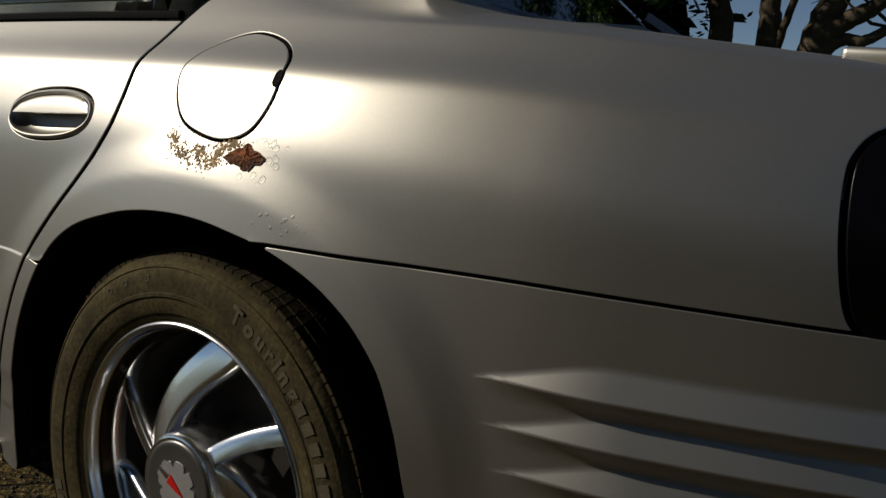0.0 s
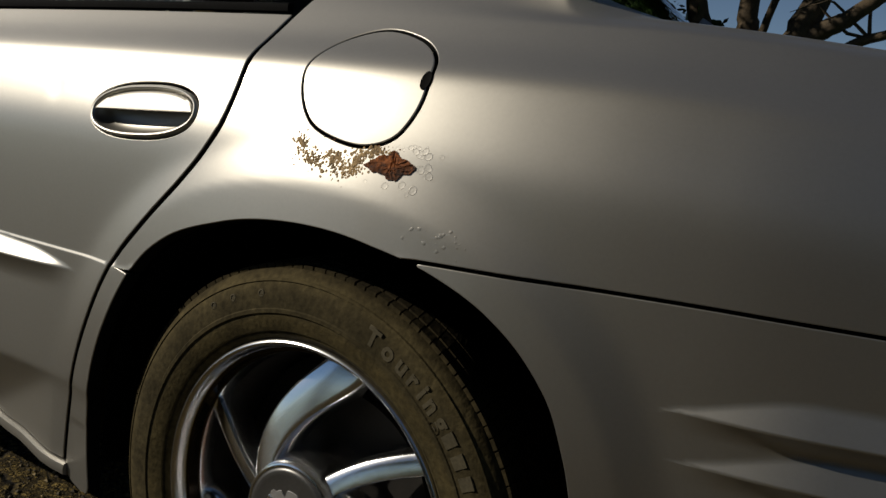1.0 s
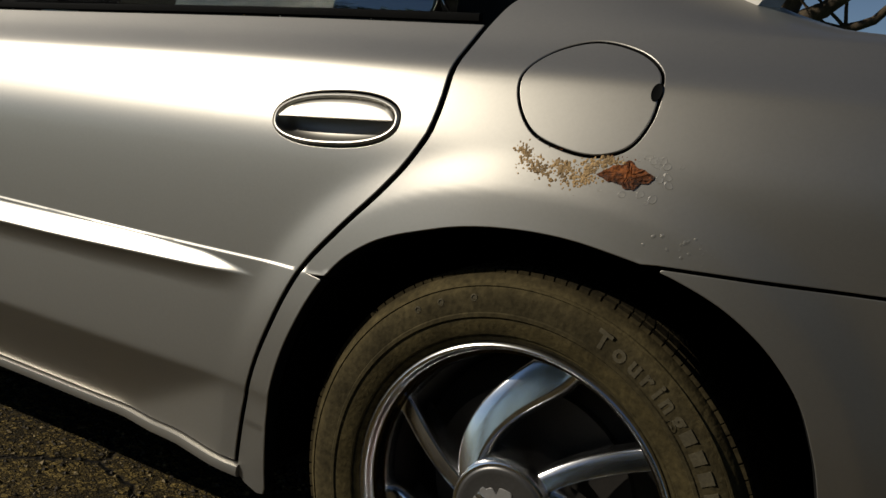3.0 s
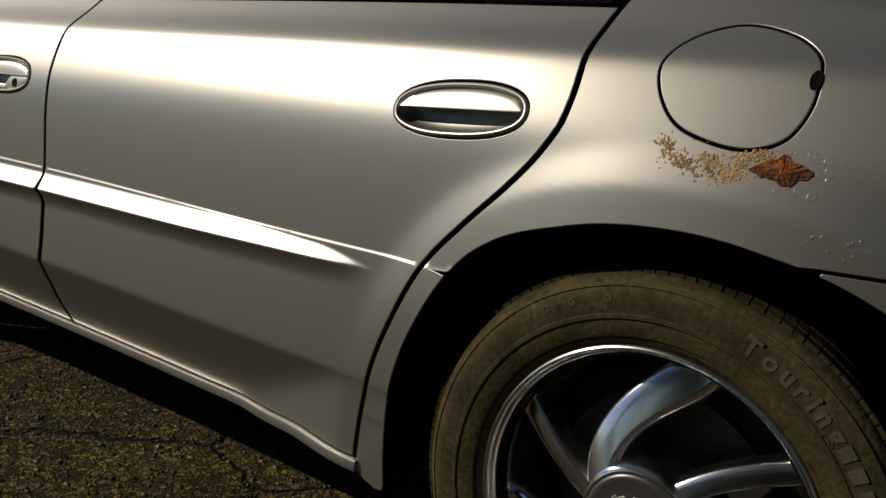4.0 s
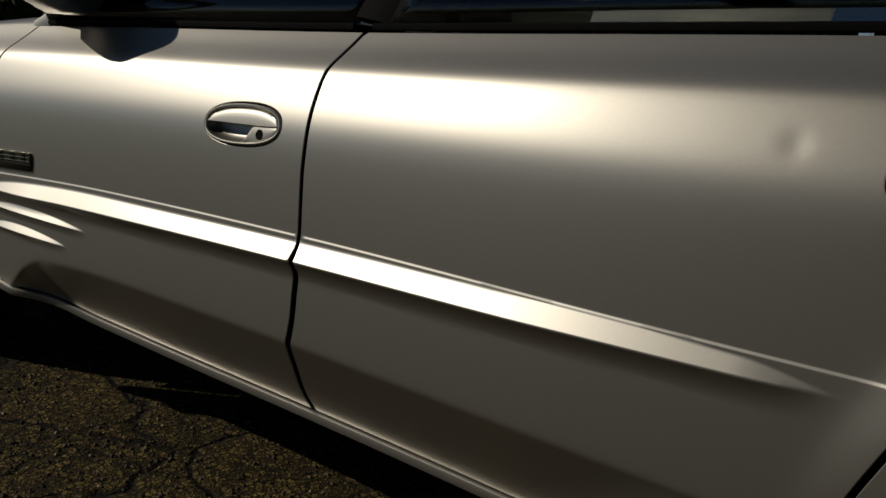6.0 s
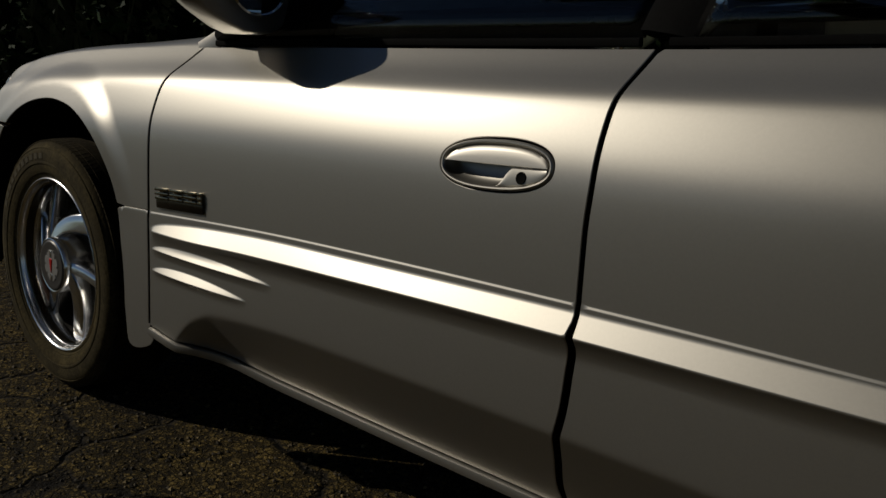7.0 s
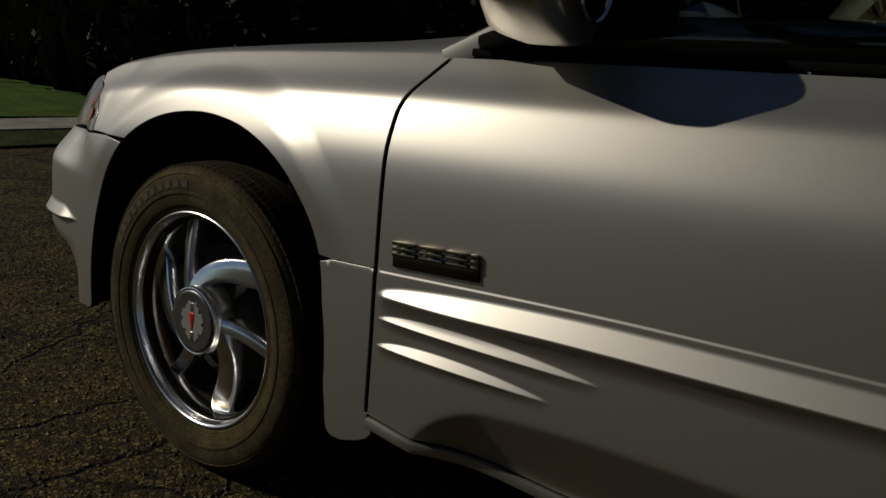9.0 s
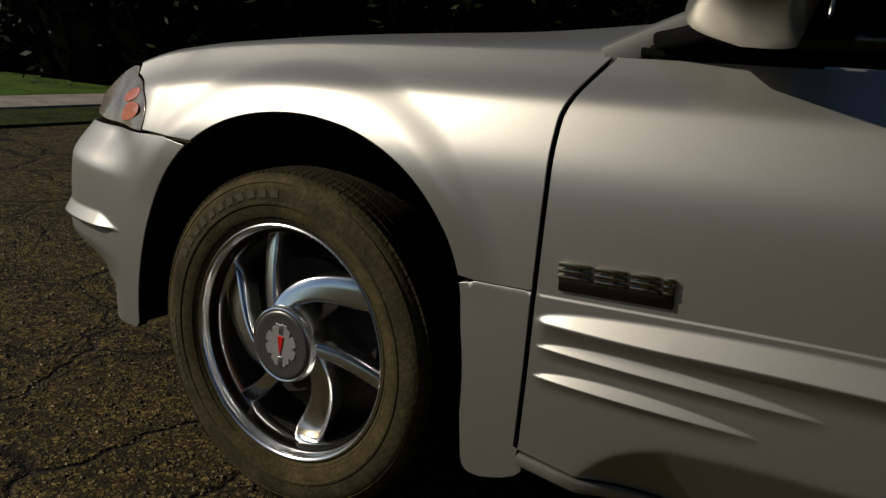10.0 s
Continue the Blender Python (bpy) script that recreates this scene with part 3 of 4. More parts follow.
HEAD = spline([(-3.41, .757), (-3.335, .741), (-3.285, .717), (-3.268, .689), (-3.266, .660)], 4, False)
f1 = (up_gap(gap_front, float(seam(-2.361)) - .0004, .89) + along(lambda x: belt(x) + .13, -2.30, -3.43) + HEAD + [(-3.18, .6615)]
      + arch(FRONT_ARCH, 126.5, 29.6) + along(lambda x: seam(x) - .0004, -2.46, -2.375, 6))
front_fender = panel("front_fender", f1, car, "silver front fender")
f2 = [(-2.380, .234), (-2.358, .245), (-2.346, .258), (-2.346, .280), (-2.36, .2865)] + up_gap(gap_front, .289, float(seam(-2.361)) + .0066) + along(lambda x: seam(x) + .0066, -2.375, -2.46, 6) + arch(FRONT_ARCH, 29.0, -2, 20) + [(-2.462, .25), (-2.458, .236), (-2.450, .2265), (-2.438, .2225), (-2.42, .2225), (-2.402, .227)]
panel("fender_cladding", f2, car, "silver cladding behind the front wheel")
b1 = ([(-3.18, .6665), (-3.266, .661), (-3.42, .650), (-3.6, .64), (-3.79, .62), (-3.79, .26), (-3.5, .24), (-3.264, .25)] + arch(FRONT_ARCH, 190, 127.5))
front_bumper = panel("front_bumper", b1, car, "silver front bumper with a pointed rib")
panel("headlamp", HEAD[:1] + [(-3.455, .85), (-3.56, .82), (-3.66, .76), (-3.74, .69), (-3.72, .652), (-3.5, .650)] + HEAD[:0:-1], car, "clear head lamp with an amber reflector", LENS, gap=.0025)
panel("hood", along(lambda x: belt(x) + .126, -3.42, -2.24) + along(lambda x: belt(x) + .9, -2.24, -3.62), car, "silver hood", dx=.04, dz=.03, gap=.001, lift=-.004)
TAIL_EDGE = spline([(.763, .692), (.747, .712), (.734, .766), (.7255, .828), (.7275, .858), (.745, .882), (.80, .896)], 5, False)
q1 = (arch(REAR_ARCH, 139.4, 69.5) + along(lambda x: seam(x) - .0020, .15, .755) + TAIL_EDGE + [(1.08, .90)]
      + along(lambda x: belt(x) + .35, 1.08, .3) + along(lambda x: belt(x) + .4, .25, -.06) + up_gap(gap_rear, 1.05, .580))
fuel_marks = [(.006, .9345), (-.043, .917), (-.066, .886), (-.058, .850), (-.030, .817), (.012, .802), (.055, .799), (.090, .813), (.107, .844), (.109, .877), (.100, .904), (.063, .926)]
fuel = spline(fuel_marks)
quarter = panel("quarter_panel", q1, car, "silver rear quarter panel, rusted through under the fuel door", hole=fuel)
fuel_door = panel("fuel_door", fuel, car, "round silver fuel door", gap=.0030, far=False, lift=.0012)
q2 = up_gap(gap_rear, .262, .5925) + arch(REAR_ARCH, 139.3, 194) + [(-.384, .228), (-.40, .226), (-.425, .234), (-.44, .245)]
panel("quarter_cladding", q2, car, "silver cladding ahead of the rear wheel")
b2 = arch(REAR_ARCH, 68.5, -10) + [(.385, .24), (.40, .22), (1.1, .22), (1.1, .69)] + along(lambda x: seam(x) + .0020, 1.08, .155)
panel("rear_bumper", b2, car, "silver rear bumper cover with three ribs")
panel("tail_lamp", [(x + .002, z) for x, z in TAIL_EDGE] + [(1.09, .898), (1.09, .694)], car, "dark smoked tail lamp", SMOKED, gap=.002)
panel("trunk_lid", along(lambda x: belt(x) + .353, .30, 1.08) + along(lambda x: belt(x) + .9, 1.08, .16), car, "silver trunk lid", dx=.05, dz=.04)
panel("grille", along(lambda x: .66 + 0 * x, -3.79, -3.73, 6) + along(lambda x: belt(x) + .88, -3.64, -3.79, 6), car, "black grille between the lamps", BLACK, dx=.03, dz=.03)

# notch at the fuel door's rear edge
bm = bmesh.new()
rings(bm, frame_at(.1045, .8785), .0062, .0120, [(1.0, .0010), (.98, .0018), (.80, .0015), (.7, .0013)], 24, True)
part("finger_notch", bm, BLACK, fuel_door, "dark finger notch")

# ---- rust ----
def skin_patch(bm, outline, lift, rough=0.0):
    """A ragged sheet just over the skin."""
    c = np.mean(outline, 0)
    rows = []
    for k in (1.0, .8, .55, .3):
        rows.append([bm.verts.new(Vector(skin(c[0] + (x - c[0]) * k, c[1] + (z - c[1]) * k)) + Vector(skin_normal(x, z)) * (lift + (0 if k == 1 else random.uniform(-rough, rough)))) for x, z in outline])
    n = len(outline)
    for p, q in zip(rows, rows[1:]):
        for i in range(n):
            bm.faces.new((p[i], p[(i + 1) % n], q[(i + 1) % n], q[i]))
    bm.faces.new(rows[-1])
    bmesh.ops.recalc_face_normals(bm, faces=bm.faces)


corners = [(.060, .779), (.078, .792), (.090, .7945), (.094, .801), (.102, .795), (.118, .790), (.127, .785), (.122, .777), (.112, .776), (.108, .769), (.098, .767), (.090, .772), (.075, .774)]
ragged = []
for (xa, za), (xb, zb) in zip(corners, corners[1:] + corners[:1]):
    for i in range(4):
        t = i / 4
        ragged.append((xa + (xb - xa) * t + random.uniform(-.0012, .0012), za + (zb - za) * t + random.uniform(-.0012, .0012)))
bm = bmesh.new()
skin_patch(bm, ragged, .0012, .0008)
part("rust_hole", bm, RUST, quarter, "ragged brown rust hole", smooth=False)


def blisters(name, mat, count, spots, size, label, tall=.15):
    """Small swollen paint bubbles strewn round some spots."""
    bm = bmesh.new()
    for _ in range(count):
        cx, cz, sx, sz = random.choice(spots)
        x, z = random.gauss(cx, sx), random.gauss(cz, sz)
        if inside(np.array(fuel), np.array([[x, z]]))[0] or inside(np.array(ragged), np.array([[x, z]]))[0]:
            continue
        m = frame_at(x, z, random.uniform(0, 180))
        r = size * random.uniform(.35, 1.4)
        rings(bm, m, r, r * random.uniform(.6, 1), [(1.0, -.0003), (.85, r * .05), (.55, r * tall), (.25, r * tall * 1.2)], 8, True, False)
    bmesh.ops.recalc_face_normals(bm, faces=bm.faces)
    return tagged(part(name, bm, mat, quarter, label), kind="stuff")


blisters("paint_blistering", PAINT, 30, [(.128, .802, .009, .008), (.118, .764, .010, .004), (.068, .764, .016, .004), (.105, .8045, .014, .003), (.139, .784, .005, .009)], .0045, "swollen silver paint blisters", .035)
blisters("rust_blistering", RUSTY_PAINT, 620, [(-.020, .782, .008, .006), (-.006, .776, .008, .004), (.020, .784, .008, .004), (.028, .773, .012, .006), (.046, .772, .008, .006), (.052, .780, .007, .005), (-.034, .795, .005, .005), (.074, .797, .010, .003), (.056, .790, .007, .003)], .0021, "tan rust blisters in the paint")
blisters("arch_blistering", PAINT, 24, [(.165, .720, .02, .008), (.19, .712, .012, .007)], .0026, "small paint blisters over the wheel arch", .08)
blisters("edge_rust", RUST, 120, [(.03, .8030, .016, .0010), (.06, .8025, .014, .0010)], .0010, "rust along the fuel door's lower edge")

# ---- emblem on the front door ----
emblem = empty("emblem")
emblem.parent = front_door
tagged(emblem, "dark chrome block emblem")
em = frame_at(-2.241, .5815, 3.2)
bm = bmesh.new()
bevel_box(bm, (.166, .021, .005), (0, -.0105, .0025), .002, 2)
bmesh.ops.transform(bm, matrix=em, verts=bm.verts)
part("plate", bm, DARK_CHROME, emblem)
for x0, wide in ((-.083, .049), (-.029, .047), (.023, .041), (.069, .014)):
    bm = bmesh.new()
    for h in (.0185, .0095, .0005):
        bevel_box(bm, (wide, .0064, .007), (x0 + wide / 2, h, .0045), .002, 2)
    bevel_box(bm, (min(wide, .013), .022, .006), (x0 + wide / 2, .0095, .0035), .001, 1)
    bmesh.ops.transform(bm, matrix=em, verts=bm.verts)
    part("bar", bm, BADGE, emblem)

# ---- glass, pillars, roof ----
def glass_place(x, v, out=0.0):
    b = float(belt(x))
    y = float(side(x, b)) + .012 + .24 * v - out
    return (x, y, b + .012 + .44 * v * (1 - .12 * v))


def sheet(name, rows, mat, parent, label, thick=.004):
    """A sheet with thickness through rows of places."""
    n, k = len(rows), len(rows[0])
    vs = [Vector(p) for r in rows for p in r]
    vs += [v + Vector((0, thick, -thick * .3)) for v in vs]
    fs, o = [], n * k
    for i in range(n - 1):
        for j in range(k - 1):
            a, b, c, d = i * k + j, (i + 1) * k + j, (i + 1) * k + j + 1, i * k + j + 1
            fs += [(a, b, c, d), (o + d, o + c, o + b, o + a)]
    rim = [i * k for i in range(n)] + [(n - 1) * k + j for j in range(1, k)] + [i * k + k - 1 for i in range(n - 2, -1, -1)] + [j for j in range(k - 2, 0, -1)]
    for a, b in zip(rim, rim[1:] + rim[:1]):
        fs.append((b, a, o + a, o + b))
    return mesh_object(name, vs, fs, mat, parent, label)


def pane(name, x0, x1, rake0, rake1, parent):
    rows = []
    for i in range(25):
        rows.append([glass_place(x0 + (x1 - x0) * i / 24 + (rake0 + (rake1 - rake0) * i / 24) * j / 8, j / 8) for j in range(9)])
    return sheet(name, rows, GLASS, parent, "dark tinted window")


pane("front_window", -2.19, -1.31, .62, .06, front_door)
pane("rear_window", -1.24, -.22, .06, -.12, rear_door)


def strip(name, pts, wide, high, mat, parent, label=""):
    """A bar of rounded section along places."""
    bm = bmesh.new()
    prev = None
    for i, p in enumerate(pts):
        p = Vector(p)
        d = (Vector(pts[min(i + 1, len(pts) - 1)]) - Vector(pts[max(i - 1, 0)])).normalized()
        n = Vector((0, -1, 0))
        n = (n - d * n.dot(d)).normalized()
        u = d.cross(n)
        ring = []
        for c in range(10):
            w = 2 * math.pi * c / 10
            cx, cy = math.cos(w), math.sin(w)
            ring.append(bm.verts.new(p + n * wide / 2 * math.copysign(abs(cx) ** .6, cx) + u * high / 2 * math.copysign(abs(cy) ** .6, cy)))
        if prev:
            for c in range(10):
                bm.faces.new((prev[c], prev[(c + 1) % 10], ring[(c + 1) % 10], ring[c]))
        else:
            bm.faces.new(ring[::-1])
        prev = ring
    bm.faces.new(prev)
    bmesh.ops.recalc_face_normals(bm, faces=bm.faces)
    return part(name, bm, mat, parent, label)


def sill(x):
    z = float(foot(x)) - .0095
    return (x, float(side(x, z + .012)) + .005, z)


strip("rocker_panel", [sill(-2.358 + 1.921 * i / 60) for i in range(61)], .024, .021, PAINT, car, "silver rocker panel under the doors")
strip("belt_moulding", [glass_place(-2.29 + .98 * i / 20, -.016, .003) for i in range(21)], .012, .013, BLACK, front_door, "black rubber belt moulding")
strip("belt_moulding", [glass_place(-1.265 + 1.09 * i / 20, -.016, .003) for i in range(21)], .012, .013, BLACK, rear_door, "black rubber belt moulding")
strip("window_pillar", [glass_place(-1.275 + .06 * i / 8, i / 8, -.006) for i in range(9)], .02, .09, BLACK, car, "black pillar between the windows")
strip("windscreen_pillar", [(-2.316 + .98 * t, .133 + .25 * t, .893 + .52 * t - .11 * t * t) for t in [-.03 + 1.03 * i / 12 for i in range(13)]], .05, .046, PAINT, car, "silver windscreen pillar")
strip("window_frame", [(-2.222 + .98 * t, .135 + .245 * t, .905 + .475 * t - .09 * t * t) for t in [-.05 + 1.05 * i / 12 for i in range(13)]], .03, .05, BLACK, car, "black window frame")
strip("roof_rail", [(-1.35 + 1.1 * t, .385 - .02 * t, 1.315 - .05 * t * t) for t in [i / 10 for i in range(11)]], .06, .05, PAINT, car, "silver roof rail")
strip("rear_pillar", [(-.26 + .42 * t, .36 - .1 * t, 1.27 - .27 * t) for t in [i / 10 for i in range(11)]], .06, .14, PAINT, car, "silver rear pillar")
roof = []
for i in range(13):
    x = -1.40 + 1.2 * i / 12
    roof.append([(x, .38 + 1.1 * j / 12, 1.30 + .12 * math.sin(math.pi * (.12 + .76 * j / 12)) * math.sin(math.pi * (.2 + .6 * i / 12))) for j in range(13)])
sheet("roof", roof, PAINT, car, "silver roof", .02)
sheet("windscreen", [[(-2.27 + .92 * j / 8 - .12 * math.sin(math.pi * i / 16), .16 + .24 * j / 8 + (1.54 - .48 * j / 8) * i / 16, .93 + .46 * j / 8 - .06 * (j / 8) ** 2) for j in range(9)] for i in range(17)], GLASS, car, "dark windscreen", .005)
sheet("back_window", [[(.06 - .40 * j / 8 + .04 * math.sin(math.pi * i / 16), .30 + .1 * j / 8 + (1.26 - .2 * j / 8) * i / 16, 1.0 + .33 * j / 8) for j in range(9)] for i in range(17)], GLASS, car, "dark back window", .005)
sheet("sail_panel", [[(-2.325 + .35 * i / 8 + .18 * j / 4 * (1 - i / 8), .128 + .02 * j / 4 + .008 * i / 8, .897 + .004 * i / 8 + .095 * j / 4) for j in range(5)] for i in range(9)], BLACK, car, "black sail panel at the mirror", .01)
# inside of the cabin
bm = bmesh.new()
bevel_box(bm, (2.0, 1.36, .06), (-1.25, MID, .55), .01)
part("cabin_floor", bm, VOID, car)
for sx in (-1.25, -.45):
    for sy in (.58, 1.28):
        bm = bmesh.new()
        bevel_box(bm, (.13, .46, .58), (sx, sy, .85), .05, 3, Matrix.Rotation(radians(-16), 4, "Y"))
        bevel_box(bm, (.10, .24, .16), (sx + .10, sy, 1.18), .04, 3)
        part("seat", bm, SEAT, car, "dark fabric seat")
strip("door_trim", [(-2.24 + .29 * i / 6, 1.64 - .24 * i / 6, .945 + .09 * i / 6) for i in range(7)], .02, .055, BELT, car, "pale trim inside the far door")
# spoiler on the trunk lid
bm = bmesh.new()
bevel_box(bm, (.19, 1.24, .018), (.762, MID, .960), .007, 3)
for yy in (.55, 1.31):
    bevel_box(bm, (.10, .05, .05), (.80, yy, .938), .010, 2)
part("spoiler", bm, PAINT, car, "silver trunk spoiler")

# ---- mirror ----
mirror = empty("wing_mirror")
mirror.parent = car
tagged(mirror, "silver wing mirror")
bm = bmesh.new()
bmesh.ops.create_uvsphere(bm, u_segments=40, v_segments=24, radius=1)
for v in bm.verts:
    c = v.co
    q = [math.copysign(abs(k) ** .40, k) for k in c]
    x = q[0] * .086
    if x > .066:
        x = .066 + (x - .066) * .05
    x *= 1 - .4 * max(0, -q[1])
    v.co = Vector((-2.130 + x - .026 * q[1] + .022 * (q[2] + 1), .020 + q[1] * .112, .992 + q[2] * .080 * (1 - .25 * max(0, -q[0])) + .045 * max(0, -q[1]) * max(0, -q[2])))
part("housing", bm, PAINT, mirror, "silver mirror housing")
bm = bmesh.new()
rings(bm, Matrix.Translation((-2.040, .030, .998)) @ Matrix.Rotation(radians(12), 4, 'Z') @ Matrix.Rotation(radians(90), 4, "Y") @ Matrix.Rotation(radians(90), 4, "Z"), .074, .054, [(1.0, .004), (.96, .007), (.92, .003)], 40, True)
part("mirror_glass", bm, MIRROR, mirror, "mirror glass")
strip("mirror_foot", [(-2.262, .110, .912), (-2.22, .095, .922), (-2.17, .075, .936), (-2.12, .05, .95)], .04, .026, BLACK, mirror, "black mirror foot")

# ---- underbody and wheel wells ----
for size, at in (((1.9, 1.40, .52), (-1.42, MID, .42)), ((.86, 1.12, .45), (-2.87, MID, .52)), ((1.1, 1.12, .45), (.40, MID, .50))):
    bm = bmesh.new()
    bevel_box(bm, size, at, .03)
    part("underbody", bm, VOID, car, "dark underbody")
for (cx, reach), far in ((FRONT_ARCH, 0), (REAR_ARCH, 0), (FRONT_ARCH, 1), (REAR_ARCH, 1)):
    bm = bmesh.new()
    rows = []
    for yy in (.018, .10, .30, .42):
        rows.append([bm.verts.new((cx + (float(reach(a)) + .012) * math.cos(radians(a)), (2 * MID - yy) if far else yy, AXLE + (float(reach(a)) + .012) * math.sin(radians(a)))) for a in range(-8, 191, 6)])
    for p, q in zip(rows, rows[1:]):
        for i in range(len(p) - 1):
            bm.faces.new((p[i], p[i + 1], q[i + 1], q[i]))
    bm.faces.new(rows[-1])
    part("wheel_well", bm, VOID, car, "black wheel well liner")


# ---- wheels ----
def lathe(bm, prof, seg=120):
    """Turns (radius, y) points round the axle."""
    rows = []
    for r, y in prof:
        rows.append([bm.verts.new((r * math.cos(2 * math.pi * i / seg), y, r * math.sin(2 * math.pi * i / seg))) for i in range(seg)])
    for a, b in zip(rows, rows[1:]):
        for i in range(seg):
            bm.faces.new((a[i], a[(i + 1) % seg], b[(i + 1) % seg], b[i]))
    bmesh.ops.recalc_face_normals(bm, faces=bm.faces)


def arc_block(bm, r0, r1, a0, a1, y0, y1, n=2, skew=0.0):
    """A raised block between two radii and two angles; skew turns its inner end on."""
    rows = []
    for i in range(n + 1):
        a = a0 + (a1 - a0) * i / n
        rows.append([bm.verts.new((r * math.cos(radians(a + sk)), y, r * math.sin(radians(a + sk)))) for r, y, sk in ((r0, y1, skew), (r0, y0, 0), (r1, y0, 0), (r1, y1, skew))])
    for p, q in zip(rows, rows[1:]):
        for j in range(4):
            bm.faces.new((p[j], p[(j + 1) % 4], q[(j + 1) % 4], q[j]))
    bm.faces.new(rows[0])
    bm.faces.new(rows[-1][::-1])


def letters(word, start, r, tall, parent):
    """A moulded word running clockwise round the sidewall, its letters' tops outwards."""
    a = start
    for ch in word:
        cu = bpy.data.curves.new("letter", "FONT")
        cu.body, cu.size, cu.extrude, cu.offset = ch, tall * 1.42, .0012, .0011
        tmp = bpy.data.objects.new("letter", cu)
        me = bpy.data.meshes.new_from_object(tmp)
        bpy.data.objects.remove(tmp)
        bpy.data.curves.remove(cu)
        xs = [v.co.x for v in me.vertices]
        wide = max(xs) - min(xs)
        a -= math.degrees(wide / 2 / r)
        c, s2 = math.cos(radians(a)), math.sin(radians(a))
        m = Matrix(((s2, c, 0, r * c), (0, 0, -1, -.0128), (-c, s2, 0, r * s2), (0, 0, 0, 1))) @ Matrix.Translation((-(max(xs) + min(xs)) / 2, 0, 0))
        me.transform(m)
        me.materials.append(RUBBER_MARK)
        ob = new("letter", me)
        ob.parent = parent
        a -= math.degrees((wide / 2 + tall * .34) / r)


HUB = .010          # how far the hub cap stands out


def wheel(place, turn, words, spin=0, word=""):
    w = empty("wheel", place)
    bm = bmesh.new()
    lathe(bm, [(.205, .05), (.2265, .010), (.231, .001), (.236, -.003), (.2385, -.003), (.240, -.006), (.255, -.012), (.262, -.0125), (.2635, -.0145), (.268, -.0145), (.2695, -.013), (.285, -.0135), (.298, -.011),
               (.3045, -.008), (.3055, -.0095), (.309, -.008), (.310, -.005), (.319, .000), (.3255, .007), (.3275, .014), (.3275, .12), (.3275, .19), (.31, .205), (.25, .21), (.21, .19)])
    for v in bm.verts:
        r = math.hypot(v.co.x, v.co.z)
        if r > .296:
            k = (.296 + (r - .296) * .76) / r
            v.co.x, v.co.z = v.co.x * k, v.co.z * k
    tyre = part("tyre", bm, RUBBER, w, "dusty worn black tyre")
    bm = bmesh.new()
    rng = random.Random(4)
    a = 0.0
    while a < 359.0:
        step = rng.choice((2.6, 3.0, 3.5))
        wide = step * .86
        arc_block(bm, .318, .3315, a, a + wide, .006, .020, 1, .5)
        arc_block(bm, .322, .3340, a + .3, a + .3 + wide, .0215, .042, 1, 1.0)
        arc_block(bm, .322, .3350, a + 1.5, a + 1.5 + wide * .55, .046, .080, 1, 3.0)
        arc_block(bm, .322, .3350, a + 1.5 + wide * .65, a + 1.5 + wide * 1.06, .046, .080, 1, 3.0)
        arc_block(bm, .322, .3350, a, a + step * .99, .085, .11, 1)
        arc_block(bm, .322, .3350, a - 1.2, a - 1.2 + wide, .116, .154, 1, -3.0)
        arc_block(bm, .320, .3345, a, a + wide, .160, .186, 1, -1.0)
        a += step
    for v in bm.verts:
        r = math.hypot(v.co.x, v.co.z)
        k = (.296 + (r - .296) * .76) / r
        v.co.x, v.co.z = v.co.x * k, v.co.z * k
    bmesh.ops.recalc_face_normals(bm, faces=bm.faces)
    tagged(part("tread", bm, RUBBER, tyre, "worn tread blocks", smooth=False), kind="stuff")
    # moulded marks on the sidewall
    for a in (104.5, 114.5, 122):
        bm = bmesh.new()
        dot = Matrix.Translation((.288 * math.cos(radians(a - turn)), -.0128, .288 * math.sin(radians(a - turn)))) @ Matrix.Rotation(radians(90), 4, "X")
        rings(bm, dot, .0052, .0052, [(1.0, -.001), (.95, .0008), (.7, .0012), (.55, .0004)], 18, True)
        part("mould_dot", bm, RUBBER_MARK, tyre)
    bm = bmesh.new()
    for a0, a1, r0, r1, n in words:
        for k in range(n):
            a, b = a0 + (a1 - a0) * k / n, a0 + (a1 - a0) * (k + .62) / n
            arc_block(bm, r0, r1, a, b, -.0142, -.011)
    bmesh.ops.recalc_face_normals(bm, faces=bm.faces)
    tagged(part("sidewall_lettering", bm, RUBBER_MARK, tyre, "moulded marks on the sidewall", smooth=False), kind="stuff")
    bm = bmesh.new()
    lathe(bm, [(.2150, .0165), (.2165, .0150), (.2178, .0075), (.2195, .0022), (.2218, -.0012), (.2242, -.0022), (.2265, -.0012), (.2283, .002), (.2290, .006), (.2265, .012)])
    part("rim", bm, RIM, w, "polished rim with a stepped lip")
    # polished step; its dark reflection is put into a darker chrome
    bm = bmesh.new()
    lathe(bm, [(.2070, .0356), (.2078, .0330), (.2090, .0325), (.2105, .0180), (.2125, .0168), (.2150, .0166)])
    part("rim_step", bm, DARK_CHROME, w, "step inside the lip, dark reflection put into its colour")
    bm = bmesh.new()
    lathe(bm, [(.2040, .056), (.2048, .048), (.2055, .040), (.2072, .0355)])
    part("rim_flange", bm, CHROME, w, "polished band inside the rim")
    # barrel coloured near-black for the shade inside the wheel
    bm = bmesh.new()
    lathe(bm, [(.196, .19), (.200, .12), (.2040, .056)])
    part("rim_barrel", bm, SHADED_METAL, w, "inside of the rim, shade put into its near-black colour")
    bm = bmesh.new()
